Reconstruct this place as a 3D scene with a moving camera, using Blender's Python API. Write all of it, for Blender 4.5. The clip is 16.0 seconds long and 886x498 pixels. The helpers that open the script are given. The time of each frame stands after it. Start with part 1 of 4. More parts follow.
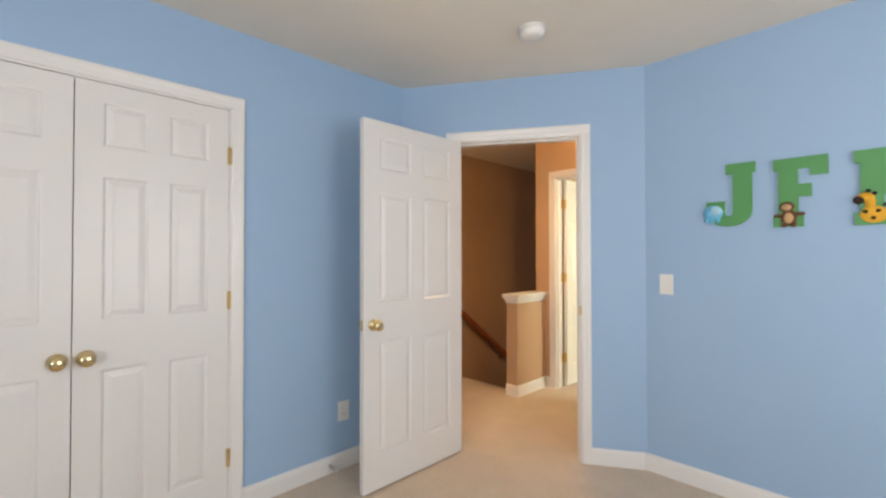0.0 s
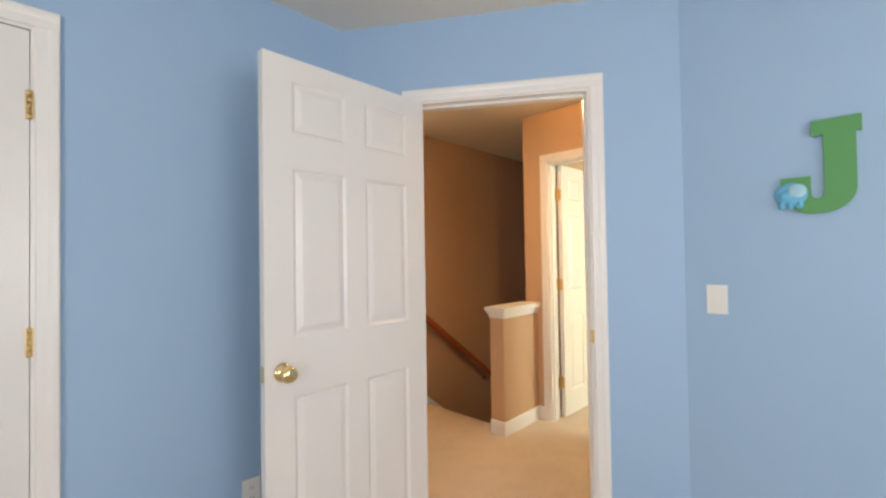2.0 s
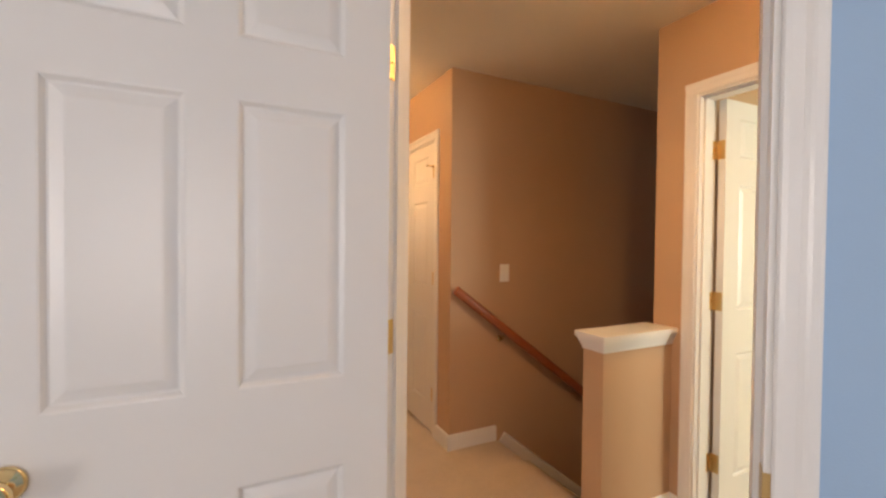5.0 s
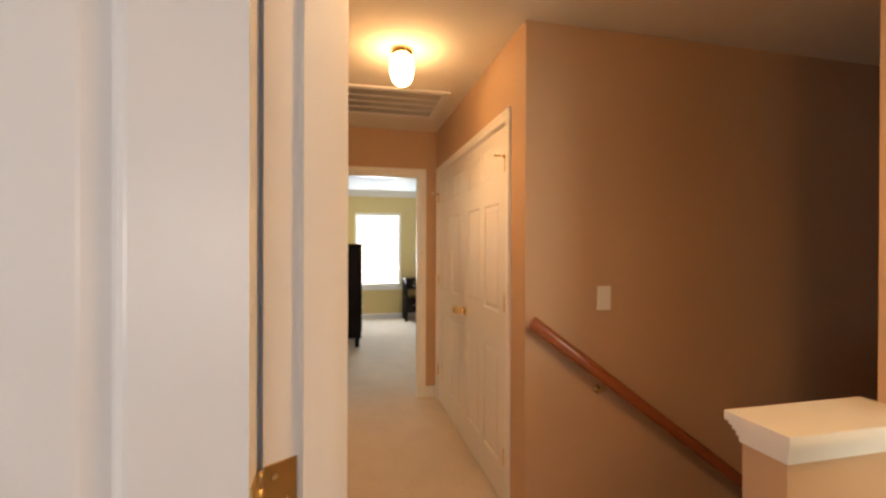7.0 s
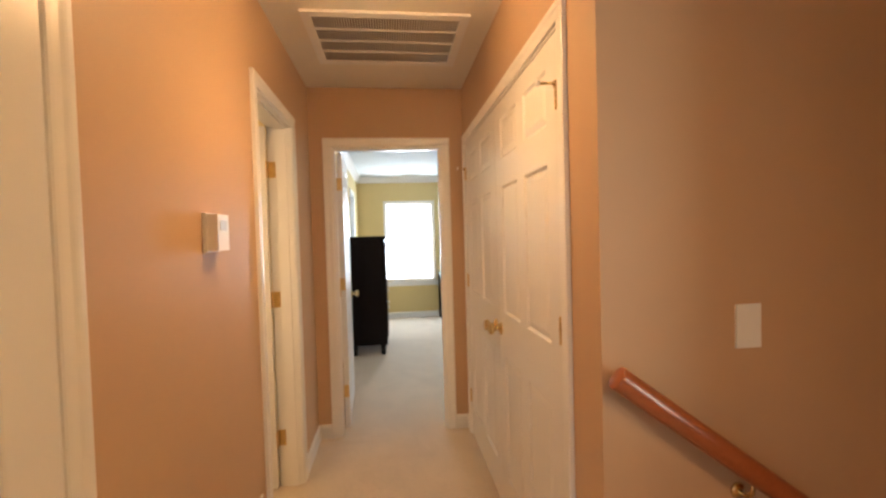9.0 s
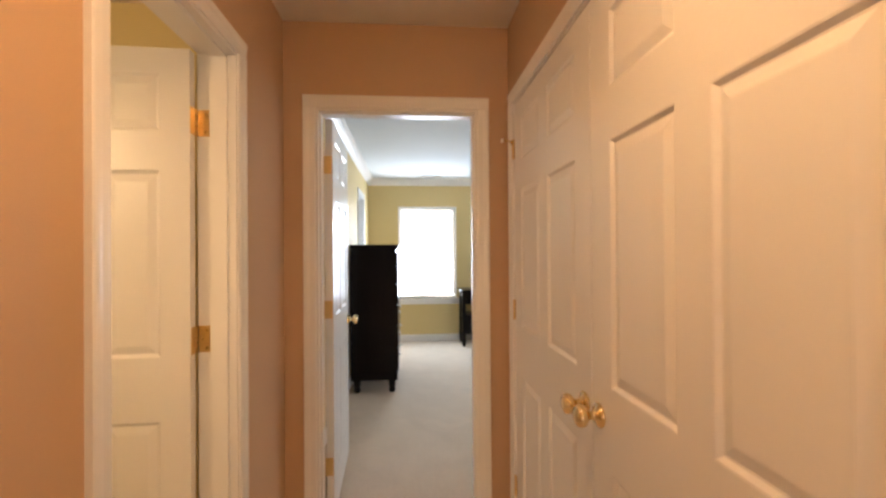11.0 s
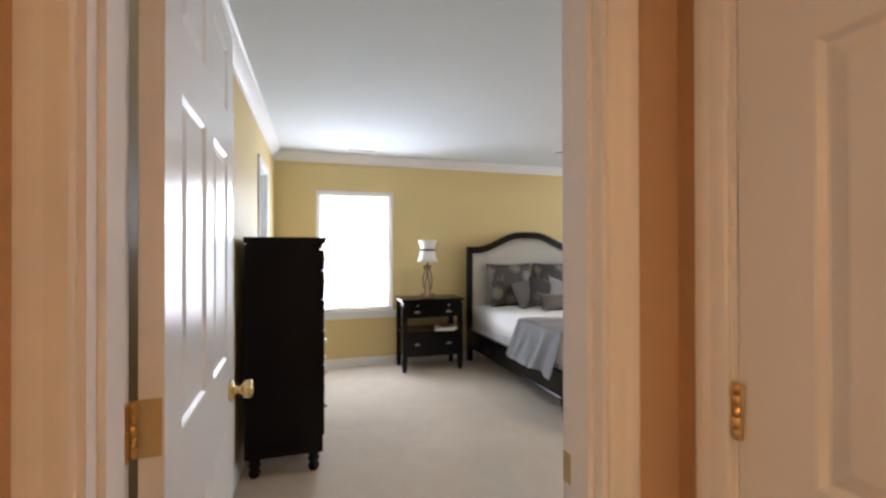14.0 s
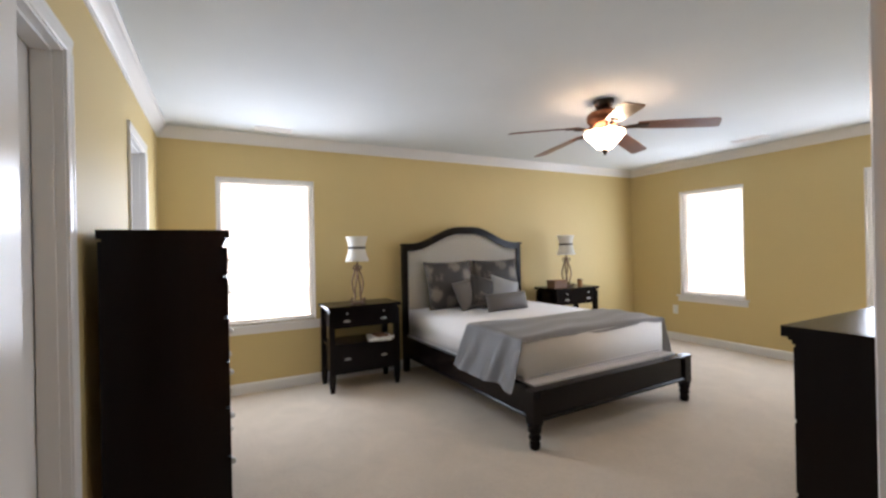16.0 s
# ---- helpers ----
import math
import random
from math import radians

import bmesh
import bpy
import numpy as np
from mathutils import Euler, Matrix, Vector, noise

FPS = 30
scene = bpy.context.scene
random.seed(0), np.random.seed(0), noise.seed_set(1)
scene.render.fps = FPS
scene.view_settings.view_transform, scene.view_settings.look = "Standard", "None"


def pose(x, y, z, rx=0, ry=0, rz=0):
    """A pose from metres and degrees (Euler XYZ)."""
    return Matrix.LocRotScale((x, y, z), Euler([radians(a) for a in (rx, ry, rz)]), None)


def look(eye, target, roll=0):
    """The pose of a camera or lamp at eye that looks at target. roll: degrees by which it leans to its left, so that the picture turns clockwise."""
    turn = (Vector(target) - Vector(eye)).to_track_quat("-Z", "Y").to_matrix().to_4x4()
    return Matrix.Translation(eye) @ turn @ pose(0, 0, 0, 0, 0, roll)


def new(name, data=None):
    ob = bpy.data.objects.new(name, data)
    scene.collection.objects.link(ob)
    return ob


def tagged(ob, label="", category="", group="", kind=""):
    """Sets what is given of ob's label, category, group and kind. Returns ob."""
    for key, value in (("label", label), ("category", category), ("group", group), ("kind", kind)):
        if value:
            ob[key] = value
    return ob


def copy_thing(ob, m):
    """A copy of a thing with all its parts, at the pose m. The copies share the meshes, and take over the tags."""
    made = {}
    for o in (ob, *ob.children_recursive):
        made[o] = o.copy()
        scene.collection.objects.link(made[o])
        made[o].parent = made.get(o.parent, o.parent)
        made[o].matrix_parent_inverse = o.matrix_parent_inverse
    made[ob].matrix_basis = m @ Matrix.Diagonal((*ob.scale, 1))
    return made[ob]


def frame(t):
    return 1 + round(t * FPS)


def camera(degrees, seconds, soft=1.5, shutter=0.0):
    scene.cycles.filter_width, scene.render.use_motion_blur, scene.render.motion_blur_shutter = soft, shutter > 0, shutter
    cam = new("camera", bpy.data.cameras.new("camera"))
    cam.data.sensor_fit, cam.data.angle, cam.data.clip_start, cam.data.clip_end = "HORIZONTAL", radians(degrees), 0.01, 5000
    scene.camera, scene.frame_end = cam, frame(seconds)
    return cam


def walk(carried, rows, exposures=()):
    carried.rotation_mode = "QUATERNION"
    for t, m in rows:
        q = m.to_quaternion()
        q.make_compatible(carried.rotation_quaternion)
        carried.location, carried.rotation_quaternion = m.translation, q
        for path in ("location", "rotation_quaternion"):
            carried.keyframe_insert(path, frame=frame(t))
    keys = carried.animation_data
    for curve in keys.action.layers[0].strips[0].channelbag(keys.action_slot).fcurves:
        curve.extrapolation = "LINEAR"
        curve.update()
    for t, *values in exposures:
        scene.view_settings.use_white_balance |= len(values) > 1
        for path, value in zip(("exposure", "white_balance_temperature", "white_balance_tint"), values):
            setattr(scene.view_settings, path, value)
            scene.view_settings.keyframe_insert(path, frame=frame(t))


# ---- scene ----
cam = camera(92.3, 16.0, soft=2.5)
PATH = [
    (0, (0.404, 0.282, 1.288), (-1.024, 1.682, 1.317), -0.1),
    (0.5, (0.261, 0.393, 1.28), (-1.129, 1.831, 1.301), 0.0),
    (1, (0.128, 0.56, 1.282), (-1.241, 2.018, 1.281), -0.2),
    (1.5, (0.008, 0.741, 1.292), (-1.355, 2.204, 1.301), -0.7),
    (2, (-0.074, 0.94, 1.307), (-1.451, 2.39, 1.341), -0.9),
    (2.5, (-0.172, 1.123, 1.293), (-1.586, 2.535, 1.366), -0.0),
    (3, (-0.257, 1.311, 1.302), (-1.737, 2.654, 1.378), 0.7),
    (3.5, (-0.316, 1.482, 1.311), (-1.873, 2.735, 1.383), 0.6),
    (4, (-0.375, 1.656, 1.313), (-2.022, 2.79, 1.361), 0.2),
    (4.2, (-0.402, 1.722, 1.313), (-2.076, 2.815, 1.344), 0.4),
    (6.5, (-0.888, 2.349, 1.41), (-2.819, 2.867, 1.371), 0.1),
    (7, (-1.066, 2.421, 1.374), (-3.015, 2.867, 1.367), 0.2),
    (7.5, (-1.242, 2.529, 1.399), (-3.209, 2.891, 1.366), -1.3),
    (8, (-1.435, 2.599, 1.393), (-3.409, 2.916, 1.348), -1.9),
    (8.5, (-1.673, 2.673, 1.395), (-3.653, 2.946, 1.328), -1.6),
    (8.7, (-1.76, 2.695, 1.394), (-3.743, 2.951, 1.326), -1.7),
    (11, (-2.879, 2.755, 1.354), (-4.873, 2.912, 1.364), -0.4),
    (11.5, (-3.12, 2.718, 1.351), (-5.108, 2.929, 1.324), -1.4),
    (12, (-3.336, 2.68, 1.333), (-5.313, 2.978, 1.301), -1.9),
    (12.5, (-3.575, 2.665, 1.336), (-5.542, 3.024, 1.29), -1.3),
    (13, (-3.809, 2.638, 1.339), (-5.76, 3.077, 1.302), -0.2),
    (13.5, (-4.059, 2.611, 1.341), (-5.994, 3.114, 1.329), 0.3),
    (14, (-4.29, 2.601, 1.337), (-6.208, 3.168, 1.346), -0.1),
    (14.5, (-4.5, 2.6, 1.327), (-6.385, 3.27, 1.342), -1.4),
    (15, (-4.683, 2.591, 1.328), (-6.525, 3.371, 1.339), -1.7),
    (15.5, (-4.793, 2.601, 1.337), (-6.597, 3.464, 1.337), -1.6),
    (16, (-4.906, 2.612, 1.318), (-6.677, 3.542, 1.319), -1.2),
]
EXPOSURES = ((0.0, 0.03, 6500, 11), (2.5, 0.14, 6500, 11), (4.0, -0.15, 6650, 15), (6.6, -0.16, 6950, 18), (7.5, 0.04, 7200, 18), (8.0, 0.13, 6800, 16), (8.6, 0.08, 6550, 15), (11.0, -0.05, 6500, 19), (12.5, -0.02, 6300, 20), (14.2, -0.24, 6600, 23), (16.0, -0.44, 6700, 24))
L_BLUE, L_BLUE2, L_M1, L_M2, L_BATH, L_D2, L_GLOBE, L_FAN, L_BULB, L_FANBULB = 29, 52, 50, 41, 13, 56, 46, 32, 33, 5
walk(cam, [(t, look(eye, target, roll)) for t, eye, target, roll in PATH], EXPOSURES)

# ---- world and light ----
world = bpy.data.worlds.new("world")
scene.world = world
world.use_nodes = True
wn = world.node_tree
sky = wn.nodes.new("ShaderNodeTexSky")
sky.sky_type, sky.sun_disc = "NISHITA", False
sky.sun_elevation, sky.sun_rotation = radians(48), radians(200)
wn.links.new(sky.outputs[0], wn.nodes["Background"].inputs[0])
wn.nodes["Background"].inputs[1].default_value = 0.12
sun_data = bpy.data.lights.new("sun", "SUN")
sun_data.energy, sun_data.angle, sun_data.color = 2.0, radians(2), (1.0, 0.95, 0.88)
sun_lamp = new("sun", sun_data)
sun_lamp.matrix_world = look((0, 0, 30), (-12, -25, 0))


def area_lamp(name, m, w, h, power, color=(1.0, 0.98, 0.95)):
    """An area lamp: the sky's light in a window's opening, elsewhere added fill; it shines along its own -z."""
    data = bpy.data.lights.new(name, "AREA")
    data.shape, data.size, data.size_y, data.energy, data.color = "RECTANGLE", w, h, power, color
    ob = new(name, data)
    ob.matrix_world = m
    return ob


area_lamp("window_light_blue", look((2.12, 1.45, 1.35), (0, 1.55, 2.2)), 1.5, 1.3, L_BLUE, (1.0, 0.955, 0.90))
# added fill from the south, in an invented window, for the letter wall
area_lamp("blue_south_fill", look((0.9, -1.52, 1.35), (0.6, 0, 2.0)), 1.1, 1.3, L_BLUE2, (1.0, 0.955, 0.90))
area_lamp("window_light_master", look((-9.25, 3.03, 1.34), (-5, 3.03, 1.1)), 0.8, 1.3, L_M1, (0.68, 0.86, 1.0))
area_lamp("window_light_master_side", look((-8.15, 8.14, 1.34), (-8.0, 4, 1.1)), 0.75, 1.3, L_M2, (0.68, 0.86, 1.0))
area_lamp("window_light_master_side", look((-6.27, 8.14, 1.34), (-6.4, 4, 1.1)), 0.75, 1.3, L_M2, (0.68, 0.86, 1.0))
# added fill inside the bathroom, which has no window; its real source is unseen
area_lamp("bath_fill", look((-3.42, 1.15, 1.75), (-4.3, 1.3, 1.1)), 0.6, 0.6, L_BATH, (1.0, 0.68, 0.34))
# added fill before a solid wall, to brighten the room past the landing
area_lamp("back_room_fill", look((0.9, 5.3, 1.4), (-1.5, 5.1, 1.1)), 0.9, 1.3, L_D2, (0.92, 1.0, 0.86))




def bulb(name, x, y, z, power, color, size=0.06):
    """The downward light of a bulb in its opal shade."""
    data = bpy.data.lights.new(name, "SPOT")
    data.energy, data.color, data.shadow_soft_size, data.spot_size, data.spot_blend = power, color, size, radians(168), 1.0
    ob = new(name, data)
    ob.location = (x, y, z)
    return ob


bulb("hall_bulb", -3.36, 2.715, 2.20, L_BULB, (1.0, 0.595, 0.25))
bulb("landing_bulb", -1.325, 3.305, 2.20, 1.25 * L_BULB, (1.0, 0.60, 0.26))
# added fill, no known lamp: keeps the stairwell from going black
area_lamp("stair_fill", look((-2.48, 7.2, -1.2), (-2.48, 5.0, -1.2)), 0.8, 1.6, 2, (1.0, 0.85, 0.66))


# ---- materials ----
def material(name, color, rough=0.6, metal=0.0, vary=0.05, scale=6.0, bump=0.0, bump_scale=120.0, spec=0.5, stains=0.04, coat=0.0, sheen=0.0, random_tint=0.0, stretch=None, marks=0.0):
    """A node material with broad blotches, fine grain and a little relief."""
    m = bpy.data.materials.new(name)
    m.use_nodes = True
    nt = m.node_tree
    b = nt.nodes["Principled BSDF"]
    b.inputs["Roughness"].default_value, b.inputs["Metallic"].default_value = rough, metal
    b.inputs["Specular IOR Level"].default_value, b.inputs["Coat Weight"].default_value = spec, coat
    b.inputs["Sheen Weight"].default_value = sheen
    co = nt.nodes.new("ShaderNodeTexCoord")
    src = co.outputs["Object"]
    if stretch:
        mp = nt.nodes.new("ShaderNodeMapping")
        mp.inputs["Scale"].default_value = stretch
        nt.links.new(src, mp.inputs[0])
        src = mp.outputs[0]
    big = nt.nodes.new("ShaderNodeTexNoise")
    big.inputs["Scale"].default_value, big.inputs["Detail"].default_value = 0.9, 3.0
    fine = nt.nodes.new("ShaderNodeTexNoise")
    fine.inputs["Scale"].default_value, fine.inputs["Detail"].default_value = scale, 6.0
    for n in (big, fine):
        nt.links.new(src, n.inputs["Vector"])
    add = nt.nodes.new("ShaderNodeMath")
    add.operation = "MULTIPLY_ADD"
    nt.links.new(big.outputs[0], add.inputs[0])
    add.inputs[1].default_value = stains * 2
    half = nt.nodes.new("ShaderNodeMath")
    half.operation = "MULTIPLY_ADD"
    nt.links.new(fine.outputs[0], half.inputs[0])
    half.inputs[1].default_value, half.inputs[2].default_value = vary * 2, 1.0 - vary - stains
    nt.links.new(half.outputs[0], add.inputs[2])
    val = add.outputs[0]
    if marks:
        mid = nt.nodes.new("ShaderNodeTexNoise")
        mid.inputs["Scale"].default_value, mid.inputs["Detail"].default_value, mid.inputs["Distortion"].default_value = 3.4, 4.0, 1.2
        nt.links.new(src, mid.inputs["Vector"])
        mm = nt.nodes.new("ShaderNodeMath")
        mm.operation = "MULTIPLY_ADD"
        nt.links.new(mid.outputs[0], mm.inputs[0])
        mm.inputs[1].default_value = marks * 2
        nt.links.new(val, mm.inputs[2])
        lower = nt.nodes.new("ShaderNodeMath")
        lower.operation = "SUBTRACT"
        nt.links.new(mm.outputs[0], lower.inputs[0])
        lower.inputs[1].default_value = marks
        val = lower.outputs[0]
    if random_tint:
        inf = nt.nodes.new("ShaderNodeObjectInfo")
        rt = nt.nodes.new("ShaderNodeMath")
        rt.operation = "MULTIPLY_ADD"
        nt.links.new(inf.outputs["Random"], rt.inputs[0])
        rt.inputs[1].default_value = random_tint
        nt.links.new(val, rt.inputs[2])
        val = rt.outputs[0]
    mix = nt.nodes.new("ShaderNodeVectorMath")
    mix.operation = "SCALE"
    mix.inputs[0].default_value = color
    nt.links.new(val, mix.inputs["Scale"])
    nt.links.new(mix.outputs[0], b.inputs["Base Color"])
    if bump:
        bn = nt.nodes.new("ShaderNodeTexNoise")
        bn.inputs["Scale"].default_value, bn.inputs["Detail"].default_value = bump_scale, 3.0
        nt.links.new(src, bn.inputs["Vector"])
        bp = nt.nodes.new("ShaderNodeBump")
        bp.inputs["Strength"].default_value, bp.inputs["Distance"].default_value = bump, 0.004
        nt.links.new(bn.outputs[0], bp.inputs["Height"])
        nt.links.new(bp.outputs[0], b.inputs["Normal"])
    return m


def glowing(name, color, strength):
    m = bpy.data.materials.new(name)
    m.use_nodes = True
    b = m.node_tree.nodes["Principled BSDF"]
    b.inputs["Base Color"].default_value = (0.85, 0.85, 0.82, 1)
    b.inputs["Roughness"].default_value = 0.3
    b.inputs["Emission Color"].default_value = (*color, 1)
    b.inputs["Emission Strength"].default_value = strength
    return m


BLUE = material("blue wall paint", (0.335, 0.485, 0.68), 0.55, vary=0.015, stains=0.02, bump=0.12, bump_scale=260, spec=0.35)
TAN = material("tan wall paint", (0.525, 0.348, 0.216), 0.5, vary=0.015, stains=0.02, bump=0.12, bump_scale=260, spec=0.4)
OCHRE = material("mustard wall paint", (0.64, 0.492, 0.23), 0.55, vary=0.015, stains=0.02, bump=0.12, bump_scale=260, spec=0.35)
CREAM = material("pale yellow wall paint", (0.78, 0.68, 0.38), 0.55, vary=0.015, stains=0.02, bump=0.1, bump_scale=260)
WHITE = material("white semi-gloss paint", (0.75, 0.735, 0.715), 0.29, vary=0.012, stains=0.02, bump=0.05, bump_scale=90, spec=0.5)
TRIM = material("white trim paint", (0.78, 0.765, 0.745), 0.3, vary=0.012, stains=0.03, bump=0.03, bump_scale=60)
# white paint with the cool cast of the window light mixed into its colour
CEILING_WINDOW_TINT = material("white ceiling paint with window tint", (0.69, 0.725, 0.735), 0.85, vary=0.02, stains=0.02, bump=0.2, bump_scale=180, spec=0.25)
CEILING = material("antique white ceiling paint", (0.77, 0.72, 0.64), 0.9, vary=0.02, stains=0.02, bump=0.25, bump_scale=180, spec=0.2)
CARPET = material("beige cut-pile carpet", (0.62, 0.515, 0.405), 0.95, vary=0.13, scale=48, stains=0.11, bump=0.9, bump_scale=420, spec=0.1, sheen=0.25, marks=0.13)
BRASS = material("polished brass", (0.78, 0.61, 0.33), 0.13, metal=1.0, vary=0.05, stains=0.08)
BRASS_DULL = material("worn brass hinge", (0.68, 0.49, 0.23), 0.3, metal=1.0, vary=0.12, stains=0.12, scale=40)
ESPRESSO = material("espresso-stained wood", (0.0085, 0.0052, 0.0048), 0.22, vary=0.3, scale=14, stains=0.2, bump=0.06, bump_scale=30, spec=0.15, coat=0.02, stretch=(1, 1, 0.15))
CHERRY = material("cherry-stained wood", (0.30, 0.085, 0.030), 0.28, vary=0.22, scale=20, stains=0.15, bump=0.05, bump_scale=40, coat=0.3, stretch=(3, 0.4, 3))
PLASTIC = material("white plastic", (0.80, 0.79, 0.76), 0.35, vary=0.01, stains=0.01)
SLOT_SHADE = material("near-black slot shade", (0.02, 0.018, 0.016), 0.8)
FILTER = material("grey-brown filter sheet", (0.19, 0.145, 0.11), 0.9, vary=0.2, scale=60)
PEWTER = material("pewter pull", (0.62, 0.60, 0.56), 0.3, metal=1.0, vary=0.08)
SUBFLOOR = material("plywood", (0.35, 0.26, 0.17), 0.9)


# ---- building blocks ----
def box(bm, x0, x1, y0, y1, z0, z1, mat=0):
    v = [bm.verts.new(p) for p in ((x0, y0, z0), (x1, y0, z0), (x1, y1, z0), (x0, y1, z0), (x0, y0, z1), (x1, y0, z1), (x1, y1, z1), (x0, y1, z1))]
    out = []
    for q in ((0, 3, 2, 1), (4, 5, 6, 7), (0, 1, 5, 4), (1, 2, 6, 5), (2, 3, 7, 6), (3, 0, 4, 7)):
        f = bm.faces.new([v[i] for i in q])
        f.material_index = mat
        out.append(f)
    return out


def soften(bm, width=0.003, segments=2):
    edges = [e for e in bm.edges if len(e.link_faces) == 2 and e.calc_face_angle(0) > 0.5]
    bmesh.ops.bevel(bm, geom=edges, offset=width, segments=segments, affect="EDGES", profile=0.5, clamp_overlap=True)
    return bm


def rbox(x0, x1, y0, y1, z0, z1, r=0.003, segments=2):
    bm = bmesh.new()
    box(bm, x0, x1, y0, y1, z0, z1)
    return soften(bm, r, segments)


def lathe(profile, n=20, m=None):
    """A turned shape round z from (radius, height) pairs."""
    bm = bmesh.new()
    rings = []
    for r, z in profile:
        rings.append([bm.verts.new((r * math.cos(2 * math.pi * k / n), r * math.sin(2 * math.pi * k / n), z)) for k in range(n)])
    for a, b in zip(rings, rings[1:]):
        for k in range(n):
            bm.faces.new((a[k], a[(k + 1) % n], b[(k + 1) % n], b[k]))
    if profile[0][0] > 1e-5:
        bm.faces.new(list(reversed(rings[0])))
    if profile[-1][0] > 1e-5:
        bm.faces.new(rings[-1])
    bmesh.ops.remove_doubles(bm, verts=bm.verts, dist=1e-5)
    for f in bm.faces:
        f.smooth = True
    if m is not None:
        bm.transform(m)
    return bm


def prism(profile, length, m=None):
    """A profile in (y, z), drawn out along x from 0 to length."""
    bm = bmesh.new()
    a = [bm.verts.new((0, y, z)) for y, z in profile]
    b = [bm.verts.new((length, y, z)) for y, z in profile]
    n = len(profile)
    for k in range(n):
        bm.faces.new((a[k], a[(k + 1) % n], b[(k + 1) % n], b[k]))
    bm.faces.new(a)
    bm.faces.new(list(reversed(b)))
    bmesh.ops.recalc_face_normals(bm, faces=bm.faces)
    if m is not None:
        bm.transform(m)
    return bm


def tube(points, r, n=8):
    """A round bar along a line of points."""
    bm = bmesh.new()
    rings = []
    pts = [Vector(p) for p in points]
    for i, p in enumerate(pts):
        d = (pts[min(i + 1, len(pts) - 1)] - pts[max(i - 1, 0)]).normalized()
        side = d.cross(Vector((0.31, 0.17, 0.93))).normalized()
        up = side.cross(d)
        rad = r[i] if isinstance(r, (list, tuple)) else r
        rings.append([bm.verts.new(p + rad * (math.cos(2 * math.pi * k / n) * side + math.sin(2 * math.pi * k / n) * up)) for k in range(n)])
    for a, b in zip(rings, rings[1:]):
        for k in range(n):
            bm.faces.new((a[k], a[(k + 1) % n], b[(k + 1) % n], b[k]))
    bm.faces.new(list(reversed(rings[0])))
    bm.faces.new(rings[-1])
    bmesh.ops.recalc_face_normals(bm, faces=bm.faces)
    for f in bm.faces:
        f.smooth = True
    return bm


def finish(bm, name, mats):
    me = bpy.data.meshes.new(name)
    bm.to_mesh(me)
    bm.free()
    for m in (mats if isinstance(mats, (list, tuple)) else [mats]):
        me.materials.append(m)
    return me


def part(name, bm, mat, parent, label="", m=None):
    """One mesh object under a thing or a part."""
    ob = new(name, finish(bm, name, mat) if isinstance(bm, bmesh.types.BMesh) else bm)
    ob.parent = parent
    if m is not None:
        ob.matrix_basis = m
    if label:
        ob["label"] = label
    return ob


def thing(name, m, label, category, group="", kind=""):
    ob = new(name)
    ob.empty_display_size = 0.1
    ob.matrix_basis = m
    return tagged(ob, label, category, group, kind)


def solid(name, bm, mat, label, category="", m=None, kind="", group=""):
    ob = new(name, finish(bm, name, mat))
    if m is not None:
        ob.matrix_basis = m
    return tagged(ob, label, category, group, kind)


def wall(name, m, length, front, back, label, openings=(), h=2.44, th=0.12, z0=0.0):
    """A wall along local x, front face at y = 0, back face at y = th, with openings (x0, x1, z0, z1) through it."""
    bm = bmesh.new()
    xs = sorted({0.0, length, *(o[0] for o in openings), *(o[1] for o in openings)})
    for x0, x1 in zip(xs, xs[1:]):
        mid = (x0 + x1) / 2
        cut = [o for o in openings if o[0] < mid < o[1]]
        if not cut:
            spans = [(z0, h)]
        else:
            o = cut[0]
            spans = [s for s in ((z0, o[2]), (o[3], h)) if s[1] - s[0] > 0.005]
        for a, b in spans:
            for f in box(bm, x0, x1, 0, th, a, b):
                f.normal_update()
                f.material_index = 1 if f.normal.y > 0.5 else 0
    bmesh.ops.remove_doubles(bm, verts=bm.verts, dist=1e-5)
    return solid(name, bm, [front, back], label, "wall", m, "structure")


BASE_PROFILE = [(0, 0), (-0.014, 0), (-0.014, 0.076), (-0.011, 0.089), (-0.006, 0.097), (0, 0.099)]


def baseboard(m, x0, x1, label="white painted baseboard along the wall foot"):
    ob = solid("baseboard", prism(BASE_PROFILE, x1 - x0), TRIM, label, "baseboard", m @ pose(x0, 0, 0), "structure")
    return ob


CASING_W = 0.057
CASING_PROFILE = [(0, 0), (0.009, 0), (0.0115, 0.004), (0.0125, 0.012), (0.0132, 0.028), (0.0155, 0.036), (0.0165, 0.042), (0.0165, 0.052), (0.0145, 0.057), (0, 0.057)]


def casing_bar(length, out):
    """A casing bar along x, its inner edge at z = 0, growing to z = 0.057; out is the side it stands proud to (-1 or 1)."""
    return prism([(out * a, b) for a, b in CASING_PROFILE], length)


def casing_set(parent, w, h, y, out):
    e = 0.006
    part("casing", casing_bar(w + 2 * CASING_W - 2 * e, out), TRIM, parent, m=pose(-CASING_W + e, y, h - e))
    up = pose(0, 0, 0, 0, -90, 0)
    part("casing", casing_bar(h - e, out), TRIM, parent, m=pose(e, y, 0) @ up)
    bm = casing_bar(h - e, out)
    bm.transform(Matrix.Diagonal((1, 1, -1, 1)))
    bmesh.ops.reverse_faces(bm, faces=bm.faces)
    part("casing", bm, TRIM, parent, m=pose(w - e, y, 0) @ up)


